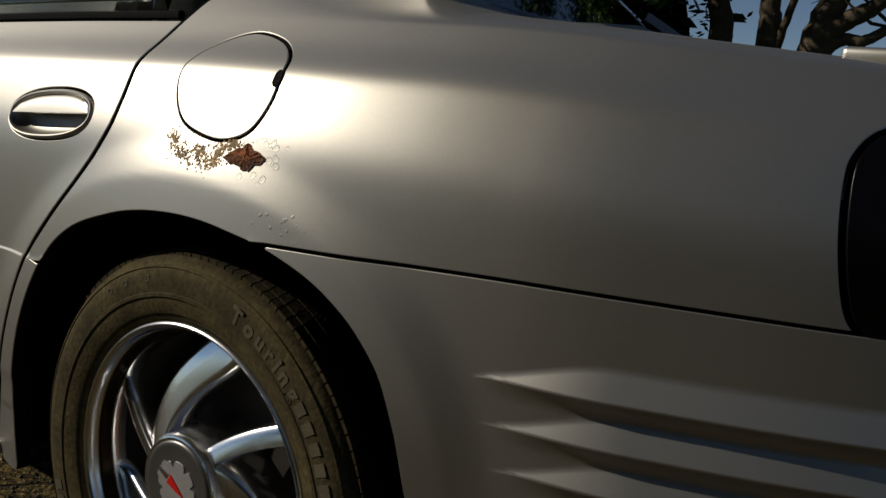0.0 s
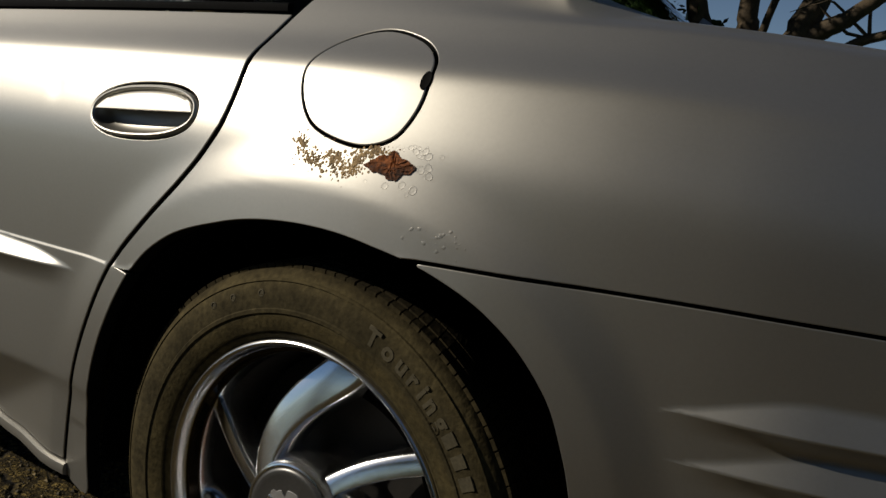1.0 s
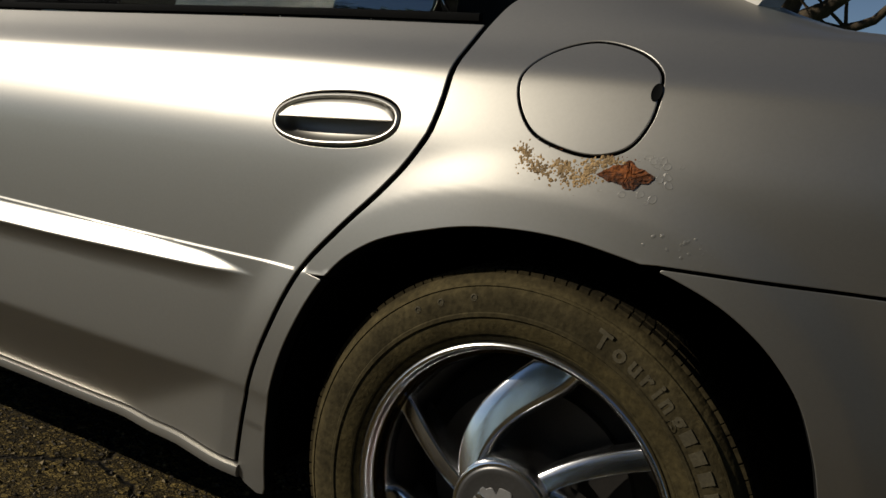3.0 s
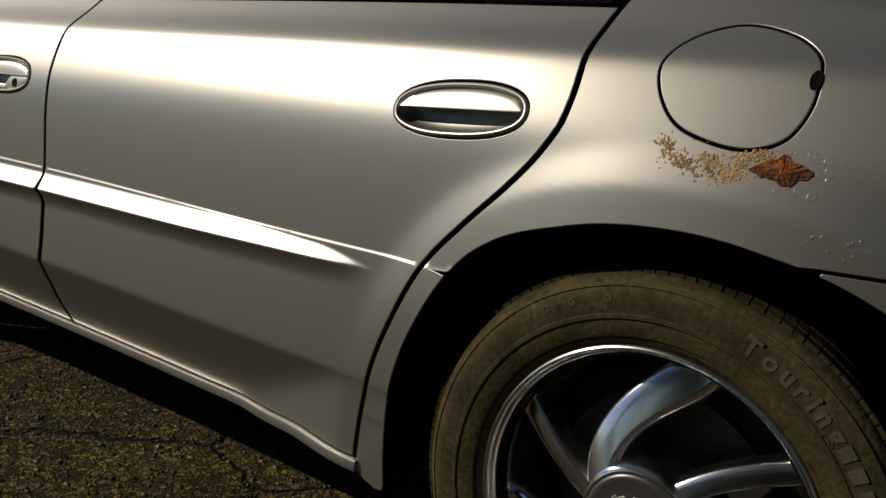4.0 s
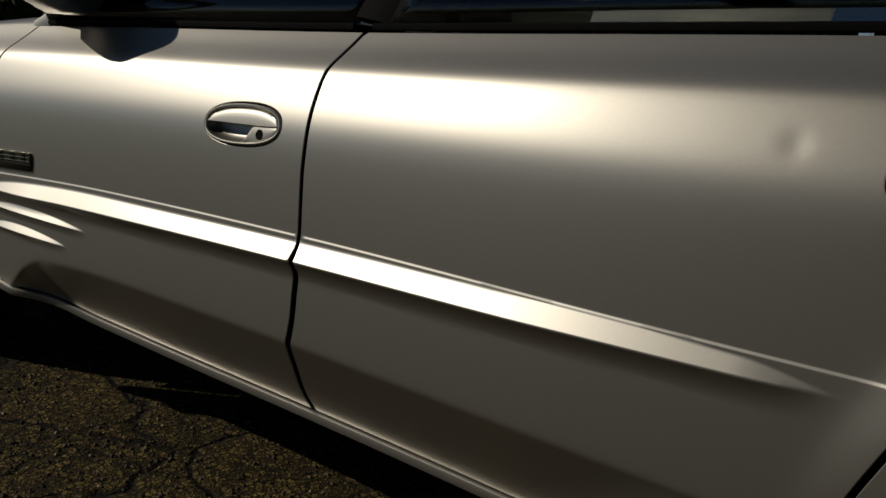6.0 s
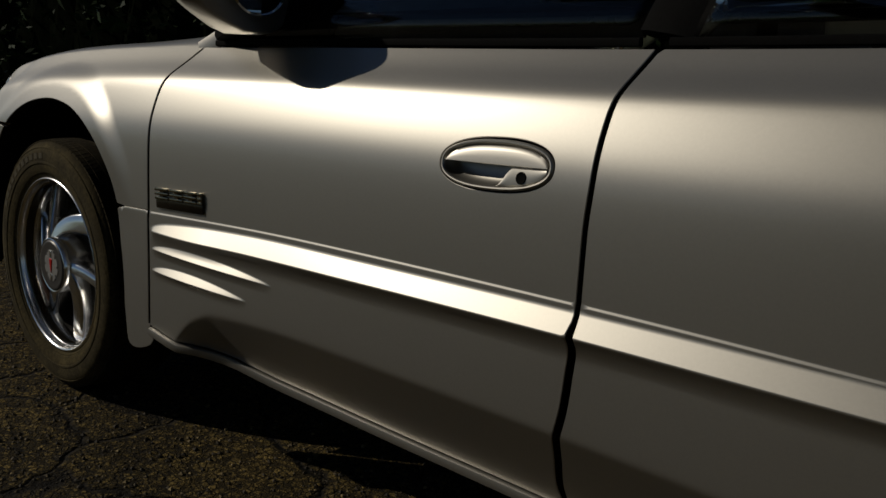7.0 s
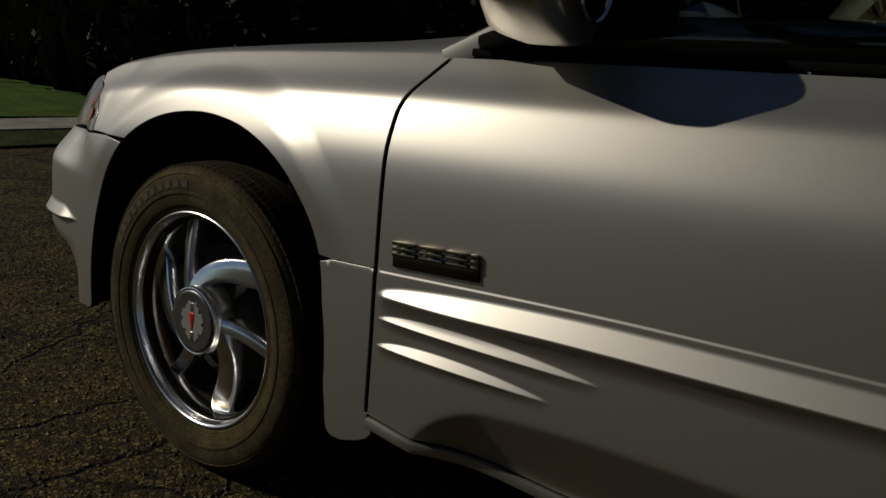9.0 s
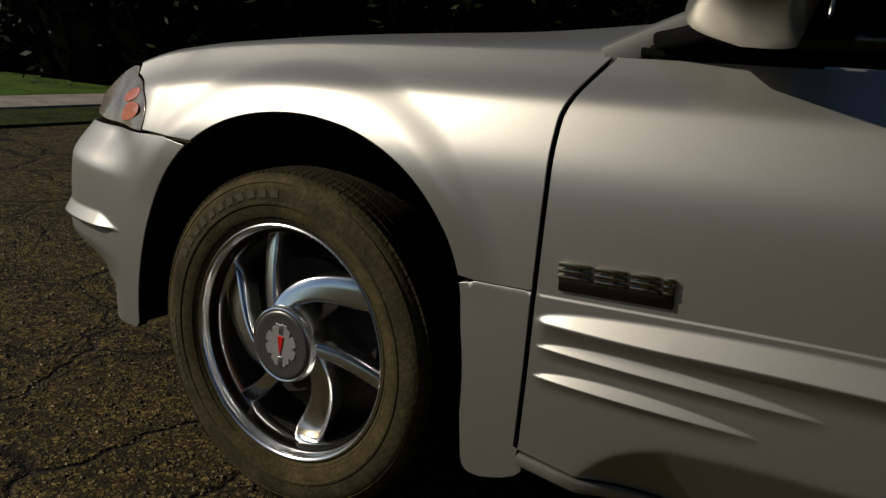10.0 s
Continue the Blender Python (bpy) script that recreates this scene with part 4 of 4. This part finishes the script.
    lathe(bm, [(.0005, .0015), (.045, .0015), (.056, .0008), (.061, .0004), (.0635, .0012), (.065, .0030), (.0665, .0030)])
    bmesh.ops.translate(bm, verts=bm.verts, vec=(0, -HUB, 0))
    cap = part("hub_cap", bm, CAP, w, "grey hub cap")
    bm = bmesh.new()
    lathe(bm, [(.0665, .0030 - HUB), (.0690, .0022 - HUB), (.0712, .0032 - HUB), (.0728, .0070 - HUB), (.0745, .018 - HUB), (.0775, .030), (.083, .09)])
    part("hub_collar", bm, CHROME, w, "polished collar round the hub cap")
    bm = bmesh.new()
    pts = []
    for i in range(96):
        a = 2 * math.pi * i / 96
        r = .038 - .009 * max(0, math.cos(8 * a)) ** 3 + (.004 if abs(math.sin(a)) > .93 else 0)
        pts.append((r * math.cos(a), r * math.sin(a)))
    low = [bm.verts.new((x, .0018 - HUB, z)) for x, z in pts]
    up = [bm.verts.new((x * .98, .0002 - HUB, z * .98)) for x, z in pts]
    for i in range(96):
        bm.faces.new((low[i], low[(i + 1) % 96], up[(i + 1) % 96], up[i]))
    bm.faces.new(up[::-1])
    bmesh.ops.recalc_face_normals(bm, faces=bm.faces)
    part("emblem_plate", bm, PALE_CAP, cap, "pale lobed plate", smooth=False)
    bm = bmesh.new()
    tri = [(-.0085, .019), (.0085, .019), (.0045, -.004), (0, -.020), (-.0045, -.004)]
    low = [bm.verts.new((x, .0008 - HUB, z)) for x, z in tri]
    up = [bm.verts.new((x * .8, -.0014 - HUB, z * .9)) for x, z in tri]
    for i in range(5):
        bm.faces.new((low[i], low[(i + 1) % 5], up[(i + 1) % 5], up[i]))
    bm.faces.new(up)
    bmesh.ops.recalc_face_normals(bm, faces=bm.faces)
    part("wedge", bm, RED, cap, "red wedge", smooth=False)
    for z0, z1 in ((.022, .040), (-.040, -.022)):
        bm = bmesh.new()
        bevel_box(bm, (.009, .003, z1 - z0), (0, .0002 - HUB, (z0 + z1) / 2), .0009, 2)
        part("bar", bm, CHROME, cap)
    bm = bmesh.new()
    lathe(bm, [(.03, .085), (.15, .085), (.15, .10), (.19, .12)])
    part("brake_disc", bm, SHADED_METAL, w, "rusty brake disc, darkened for the shade behind the spokes")
    bm = bmesh.new()
    bevel_box(bm, (.05, .05, .12), (-.105, .075, .03), .012, 2)
    part("brake_caliper", bm, CALIPER, w, "rusty brake caliper")
    if word:
        letters(word, 70.5 - turn, .2740, .0215, tyre)
    for k in range(6):
        broad = k % 2 == 0
        tip = 120 * (k // 2) - (0 if broad else 46)
        swirl = 70 if broad else 15
        bm = bmesh.new()
        n, rows, bow = 22, [], 1.7 if broad else 1.2
        for i in range(n + 1):
            t = i / n
            r = .066 + t * .143
            a = radians(tip + swirl * (1 - t) ** bow)
            wide = (.018 + .022 * t - .006 * t * t) if broad else (.0155 + .001 * t)
            c, s = math.cos(a), math.sin(a)
            # across the blade, in the wheel's plane
            dr, da = .143, -radians(swirl) * bow * (1 - t) ** (bow - 1) * r
            tx, tz = dr * c - da * s, dr * s + da * c
            ln = math.hypot(tx, tz)
            nx, nz = -tz / ln, tx / ln
            y = .001 + .044 * t if broad else .003 + .034 * t
            sec = ((-1.0, .038), (-1.0, .020), (-.95, .0120), (-.84, .0040), (-.76, .0006), (-.66, -.0008), (-.5, -.0006), (.2, .0012), (.80, .0040), (.93, .0065), (1.0, .012), (1.0, .038))
            rows.append([bm.verts.new((r * c + o * wide * nx, y + h, r * s + o * wide * nz)) for o, h in sec])
        for p, q in zip(rows, rows[1:]):
            for j in range(len(p) - 1):
                bm.faces.new((p[j], p[j + 1], q[j + 1], q[j]))
        bmesh.ops.recalc_face_normals(bm, faces=bm.faces)
        part("spoke", bm, CHROME, w, "broad curved polished spoke" if broad else "narrow polished spoke")
    w.rotation_euler = (0, -radians(turn), 0)
    w.scale = [.98 if place[0] > -1 else .975] * 3
    for ob in cap.children:
        ob.rotation_euler = (0, radians(turn + spin), 0)
    return w


ARCS = ((-104, -38, .274, .291, 13), (116, 170, .274, .291, 11))
for x, yy, turn, flip, words in ((-.005, .001, 80, 0, ARCS), (FRONT, .003, 36, 0, ((57, 121, .276, .290, 11), (147, 177, .279, .286, 9))), (0, 2 * MID, 0, 1, ARCS), (FRONT, 2 * MID, 0, 1, ARCS)):
    w = wheel((x, yy, AXLE - (.0045 if x > -1 else .006)), turn, words, 0 if x < -1 else -60, "Touring" if x > -1 and not flip else "")
    if flip:
        w.rotation_euler = (0, 0, math.pi)
    w.parent = car
for ob in car.children:
    ob.matrix_parent_inverse = Matrix.Translation(-Vector(car.location))

# ---- head lamp's inner reflectors ----
for x, z, r, tall in ((-3.385, .718, .060, .015), (-3.370, .686, .085, .020)):
    m = frame_at(x, z)
    bm = bmesh.new()
    rings(bm, m @ Matrix.Translation((0, 0, .001)), r, tall, [(1.0, 0), (.9, .0008), (.5, .0012)], 24, True)
    ob = part("reflector", bm, AMBER, car, "amber-red side reflector")
    ob.matrix_parent_inverse = Matrix.Translation(-Vector(car.location))

# ---- ground ----
def slab(name, x0, x1, y0, y1, z, mat, label, cat, step=.6, bumps=0.0, drop=.12):
    bm = bmesh.new()
    nx, ny = max(2, int((x1 - x0) / step)), max(2, int((y1 - y0) / step))
    g = [[bm.verts.new((x0 + (x1 - x0) * i / nx, y0 + (y1 - y0) * j / ny, z + bumps * noise.noise(Vector((i * .35, j * .35, z))))) for j in range(ny + 1)] for i in range(nx + 1)]
    for i in range(nx):
        for j in range(ny):
            bm.faces.new((g[i][j], g[i + 1][j], g[i + 1][j + 1], g[i][j + 1]))
    edge = bmesh.ops.extrude_edge_only(bm, edges=[e for e in bm.edges if e.is_boundary])
    for v in edge["geom"]:
        if isinstance(v, bmesh.types.BMVert):
            v.co.z -= drop
    bmesh.ops.recalc_face_normals(bm, faces=bm.faces)
    return tagged(part(name, bm, mat), label, cat, kind="structure")


bm = bmesh.new()
bmesh.ops.create_grid(bm, x_segments=8, y_segments=8, size=300)
bmesh.ops.translate(bm, verts=bm.verts, vec=(0, 0, -.05))
tagged(part("ground", bm, GRASS), "dark grassy ground out to the horizon", "ground", kind="structure")
slab("road", -7.5, 14, -9, 7.5, .010, ASPHALT, "cracked worn brown asphalt", "road", 2.0, 0, .3)
slab("verge", -8.3, -7.5, -20, 30, .03, VERGE, "narrow grass verge, thin and trodden", "grass", .4, .015)
slab("pavement", -9.05, -8.3, -20, 30, .045, CONCRETE, "pale concrete footpath", "pavement", .75, .002)
slab("lawn", -26, -9.05, -20, 30, .05, GRASS, "mown green lawn", "lawn", .8, .05)
slab("backyard", -7.5, 14, 7.5, 40, .02, GRASS, "shaded grass under the trees", "lawn", 1.2, .03)


def gravel(count, x0, x1, y0, y1):
    """Loose chips of stone lying on the road."""
    rng = np.random.default_rng(12)
    base = np.array([(1, 0, 0), (0, 1, 0), (-1, 0, 0), (0, -1, 0), (0, 0, .7), (0, 0, -.5)], float)
    tri = np.array([(0, 1, 4), (1, 2, 4), (2, 3, 4), (3, 0, 4), (1, 0, 5), (2, 1, 5), (3, 2, 5), (0, 3, 5)])
    r = .0020 + .0058 * rng.random(count) ** 3
    p = np.stack([rng.uniform(x0, x1, count), rng.uniform(y0, y1, count), r * .25 + .010], 1)
    a = rng.uniform(0, 6.3, count)
    v = base[None] * rng.uniform(.6, 1.2, (count, 6, 3)) * r[:, None, None]
    c, sn = np.cos(a)[:, None], np.sin(a)[:, None]
    v = np.stack([v[..., 0] * c - v[..., 1] * sn, v[..., 0] * sn + v[..., 1] * c, v[..., 2]], -1) + p[:, None]
    f = (tri[None] + 6 * np.arange(count)[:, None, None]).reshape(-1, 3)
    ob = mesh_object("gravel", v.reshape(-1, 3).tolist(), f.tolist(), STONE, None, "", False)
    return tagged(ob, "loose tan and grey stone chips on the asphalt", "gravel", kind="stuff")


gravel(32000, -5.2, .9, -1.0, 1.0)


# ---- plants ----
def leaf_cloud(name, clumps, size, seed, parent=None, label="", mat=None):
    """Many small pointed leaves strewn in clumps of (centre, radius, count, squash)."""
    rng = np.random.default_rng(seed)
    quads = []
    for c, r, n, k in clumps:
        d = rng.normal(size=(n, 3))
        d *= (rng.random((n, 1)) ** .45) / np.linalg.norm(d, axis=1, keepdims=True)
        p = np.array(c) + d * np.array((r, r, r * k))
        a = rng.normal(size=(n, 3)) * (1, 1, .6)
        a /= np.linalg.norm(a, axis=1, keepdims=True)
        b = np.cross(a, rng.normal(size=(n, 3)))
        b /= np.linalg.norm(b, axis=1, keepdims=True)
        w = size * rng.uniform(.6, 1.4, (n, 1))
        quads.append(np.stack([p + a * w, p + b * w * .38, p - a * w, p - b * w * .38], 1))
    v = np.concatenate(quads).reshape(-1, 3)
    faces = np.arange(len(v)).reshape(-1, 4)
    return mesh_object(name, v.tolist(), faces.tolist(), mat or LEAF, parent, label, False)


def limb(bm, pts, r0, r1, seg=9):
    prev = None
    n = len(pts)
    for i, p in enumerate(pts):
        p = Vector(p)
        d = (Vector(pts[min(i + 1, n - 1)]) - Vector(pts[max(i - 1, 0)])).normalized()
        a = d.orthogonal().normalized()
        b = d.cross(a)
        r = r0 + (r1 - r0) * i / (n - 1)
        ring = [bm.verts.new(p + (a * math.cos(2 * math.pi * k / seg) + b * math.sin(2 * math.pi * k / seg)) * r) for k in range(seg)]
        if prev:
            off = min(range(seg), key=lambda o: (ring[o].co - prev[0].co).length)
            for k in range(seg):
                bm.faces.new((prev[k], prev[(k + 1) % seg], ring[(k + 1 + off) % seg], ring[(k + off) % seg]))
        prev = ring
    bmesh.ops.recalc_face_normals(bm, faces=bm.faces)


def bend_path(start, way, length, rng, wob=.25, n=8, rise=.0):
    p, d, out = Vector(start), Vector(way).normalized(), [Vector(start)]
    for _ in range(n):
        d = (d + Vector((rng.gauss(0, wob), rng.gauss(0, wob), rng.gauss(0, wob) + rise)) * .5).normalized()
        p = p + d * length / n
        out.append(p.copy())
    return out


def tree(x, y, height, r, seed, leaf, label, lean=(0, 0, 1), branches=7, fork=.35, crown_r=1.0, size=.09, mat=None):
    rng = random.Random(seed)
    root = tagged(empty("tree", (x, y, 0)), label, "tree")
    bm = bmesh.new()
    trunk = bend_path((0, 0, -.1), lean, height * .75, rng, .10, 10)
    limb(bm, trunk, r, r * .45, 12)
    tips = [trunk[-1]]
    for k in range(branches):
        base = trunk[int(len(trunk) * (fork + (1 - fork) * k / branches)) - 1]
        a = rng.uniform(0, 2 * math.pi)
        path = bend_path(base, (math.cos(a), math.sin(a), rng.uniform(.25, 1.0)), height * rng.uniform(.28, .5), rng, .32, 9, .12)
        limb(bm, path, r * rng.uniform(.35, .55), r * .10)
        tips += [path[-1], path[5]]
        for _ in range(3):
            q = path[rng.randint(3, 8)]
            twig = bend_path(q, (rng.gauss(0, 1), rng.gauss(0, 1), rng.uniform(0, 1)), height * .16, rng, .4, 6, .1)
            limb(bm, twig, r * .12, r * .03, 6)
            tips.append(twig[-1])
    part("trunk", bm, BARK, root, "rough brown trunk and limbs")
    if leaf:
        leaf_cloud("crown", [(t, crown_r * rng.uniform(.6, 1.2), leaf, .7) for t in tips], size, seed, root, "dark green leaves", mat)
    return root


# bare-limbed trees behind the tail
def bare_tree(limbs, seed, label):
    """A tree from its main limbs (places, radii), with twigs on the upper ends."""
    rng = random.Random(seed)
    x, y, _ = limbs[0][0][0]
    root = tagged(empty("tree", (x, y, 0)), label, "tree", "forked trees behind the road")
    bm, tips = bmesh.new(), []
    for pts, r0, r1 in limbs:
        q = [Vector(p) - Vector((x, y, 0)) for p in pts]
        fine = []
        for i in range(len(q) - 1):
            p0, p1, p2, p3 = q[max(i - 1, 0)], q[i], q[i + 1], q[min(i + 2, len(q) - 1)]
            for j in range(4):
                t = j / 4
                fine.append(0.5 * (2 * p1 + (p2 - p0) * t + (2 * p0 - 5 * p1 + 4 * p2 - p3) * t * t + (3 * p1 - p0 - 3 * p2 + p3) * t ** 3)
                            + Vector((rng.gauss(0, .012), rng.gauss(0, .012), 0)))
        fine.append(q[-1])
        limb(bm, fine, r0, r1, 12)
        for k in range(5):
            base = fine[rng.randint(len(fine) * 3 // 5, len(fine) - 1)]
            way = (rng.gauss(0, 1), rng.gauss(0, .6), rng.uniform(.2, 1.0))
            path = bend_path(base, way, rng.uniform(.9, 2.0), rng, .35, 8, .1)
            limb(bm, path, r1 * .6, r1 * .1, 7)
            for _ in range(2):
                limb(bm, bend_path(path[rng.randint(3, 7)], (rng.gauss(0, 1), rng.gauss(0, 1), rng.uniform(0, 1)), .7, rng, .4, 5, .1), r1 * .22, r1 * .06, 5)
            tips += [q for q in path[3:] if q.z > 3.7]
    part("trunk", bm, BARK, root, "rough brown trunk and limbs")
    leaf_cloud("crown", [(q, rng.uniform(.45, .8), 280, .7) for q in tips], .08, seed, root, "green leaves high on the limbs", GREEN_LEAF)
    return root


WORDS = "forked tree, bare below and green above, behind the road"
bare_tree([([(-2.80, 10.5, -.1), (-2.87, 10.5, 1.9), (-2.94, 10.5, 2.4), (-3.15, 10.6, 3.6), (-3.1, 10.6, 6.0)], .17, .09)], 3, WORDS)
bare_tree([([(-2.22, 10.6, -.1), (-2.28, 10.6, 1.95), (-2.35, 10.6, 2.4), (-2.2, 10.6, 3.6), (-2.4, 10.6, 6.0)], .16, .08),
           ([(-2.24, 10.6, 1.5), (-2.14, 10.55, 1.97), (-2.03, 10.5, 2.4), (-1.8, 10.5, 3.4), (-1.7, 10.5, 4.6)], .06, .03)], 8, WORDS)
bare_tree([([(-2.55, 11.2, -.1), (-2.60, 11.2, 1.9), (-2.55, 11.2, 2.4), (-2.6, 11.2, 4.0)], .05, .03)], 5, WORDS)
bare_tree([([(-1.80, 10.4, -.1), (-1.74, 10.4, 1.5), (-1.66, 10.4, 2.1), (-1.52, 10.4, 2.5), (-1.35, 10.4, 3.4), (-1.3, 10.4, 5.2)], .24, .08),
           ([(-1.70, 10.4, 1.85), (-1.50, 10.35, 2.08), (-1.25, 10.3, 2.22), (-1.02, 10.3, 2.38), (-.5, 10.3, 3.0), (-.2, 10.3, 4.0)], .13, .06),
           ([(-1.62, 10.4, 1.80), (-1.40, 10.4, 1.95), (-1.20, 10.4, 1.93), (-.98, 10.4, 2.05), (-.5, 10.4, 2.3), (.1, 10.4, 3.1)], .085, .04)], 11, WORDS)
bare_tree([([(-.3, 13.5, -.1), (-.25, 13.5, 2.0), (-.1, 13.5, 3.4), (-.2, 13.5, 6.5)], .2, .08), ([(-.25, 13.5, 2.2), (.5, 13.4, 3.0), (1.2, 13.4, 4.6)], .1, .04)], 21, WORDS)
# dense dark trees
rng = random.Random(2)
for k in range(7):
    x, y = -14.5 + 1.55 * k + rng.uniform(-.3, .3), 6.2 + .55 * k + rng.uniform(-.4, .4)
    tree(x, y, 6.5 + rng.uniform(0, 2), .16, 40 + k, 90, "dark evergreen tree beyond the road", branches=9, fork=.12, crown_r=1.3, size=.13, mat=GREEN_LEAF if k > 2 else LEAF)


def hedge(x0, y0, x1, y1, high, count, seed):
    rng = random.Random(seed)
    n = int(math.dist((x0, y0), (x1, y1)) / .7)
    clumps, core = [], bmesh.new()
    for k in range(n):
        t = (k + .5) / n
        h = high * rng.uniform(.7, 1.15)
        x, y = x0 + (x1 - x0) * t, y0 + (y1 - y0) * t
        for z in (h * .25, h * .6, h * .9):
            clumps.append(((x + rng.uniform(-.3, .3), y + rng.uniform(-.3, .3), z), h * .33, count, 1.0))
        # near-black lump that stands for the shade between the leaves
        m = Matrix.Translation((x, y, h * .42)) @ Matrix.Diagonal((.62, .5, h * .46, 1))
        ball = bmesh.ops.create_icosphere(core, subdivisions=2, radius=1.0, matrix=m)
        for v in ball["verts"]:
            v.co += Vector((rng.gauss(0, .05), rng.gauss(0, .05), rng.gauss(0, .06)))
    ob = tagged(leaf_cloud("hedge", clumps, .06, seed), "dense dark hedge beside the road", "hedge", kind="stuff")
    part("hedge_core", core, CORE, ob, "near-black lumps standing for the hedge's shaded inside", smooth=False)
    return ob


# unseen hedge across the road, added to darken what the paint reflects
hedge(16, -10.5, -1.5, -11.5, 3.2, 110, 9)
hedge(-22, 5.6, -9.6, 4.9, 2.6, 150, 5)
hedge(-9.6, 4.9, -5.0, 8.0, 2.4, 150, 6)
hedge(-5.0, 8.0, -3.45, 10.6, 3.1, 190, 7)
hedge(-7.5, 9.4, -3.9, 11.8, 4.6, 260, 8)
# trees across the road, seen in the windows; sunlight is put into their leaf colour
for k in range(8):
    tree(-3.5 + 3.0 * k, -12.5 - rng.uniform(0, 2), 8 + rng.uniform(0, 2), .2, 70 + k, 110, "leafy tree across the road", branches=9, fork=.2, crown_r=1.5, size=.16, mat=SUN_TINTED_LEAF)

# tall trees whose crowns hang over the near side of the road
def overhanging_tree(x, y, seed, start, near):
    rng2 = random.Random(seed)
    root = tagged(empty("tree", (x, y, 0)), "tall leafy green tree overhanging the road", "tree", "trees over the road")
    bm = bmesh.new()
    tips = []
    limb(bm, bend_path((0, 0, -.1), (-.05, .03, 1), start + 2.0, rng2, .06, 10), .32, .18, 14)
    for k in range(14):
        a = (.22 + .62 * ((k * .618) % 1)) * math.pi
        path = bend_path((-.2, .1, start + .14 * k), (math.cos(a) * 1.0, abs(math.sin(a)), .35), rng2.uniform(*near), rng2, .22, 9, .03)
        limb(bm, path, .11, .02)
        tips += path[4:]
    part("trunk", bm, BARK, root, "rough brown trunk and limbs")
    leaf_cloud("crown", [(t, rng2.uniform(.5, .9), 170, .6) for t in tips], .12, seed + 46, root, "green leaves", GREEN_LEAF)


overhanging_tree(-.3, -6.5, 31, 5.0, (3.4, 6.2))
overhanging_tree(-3.4, -6.9, 35, 6.0, (4.0, 7.0))
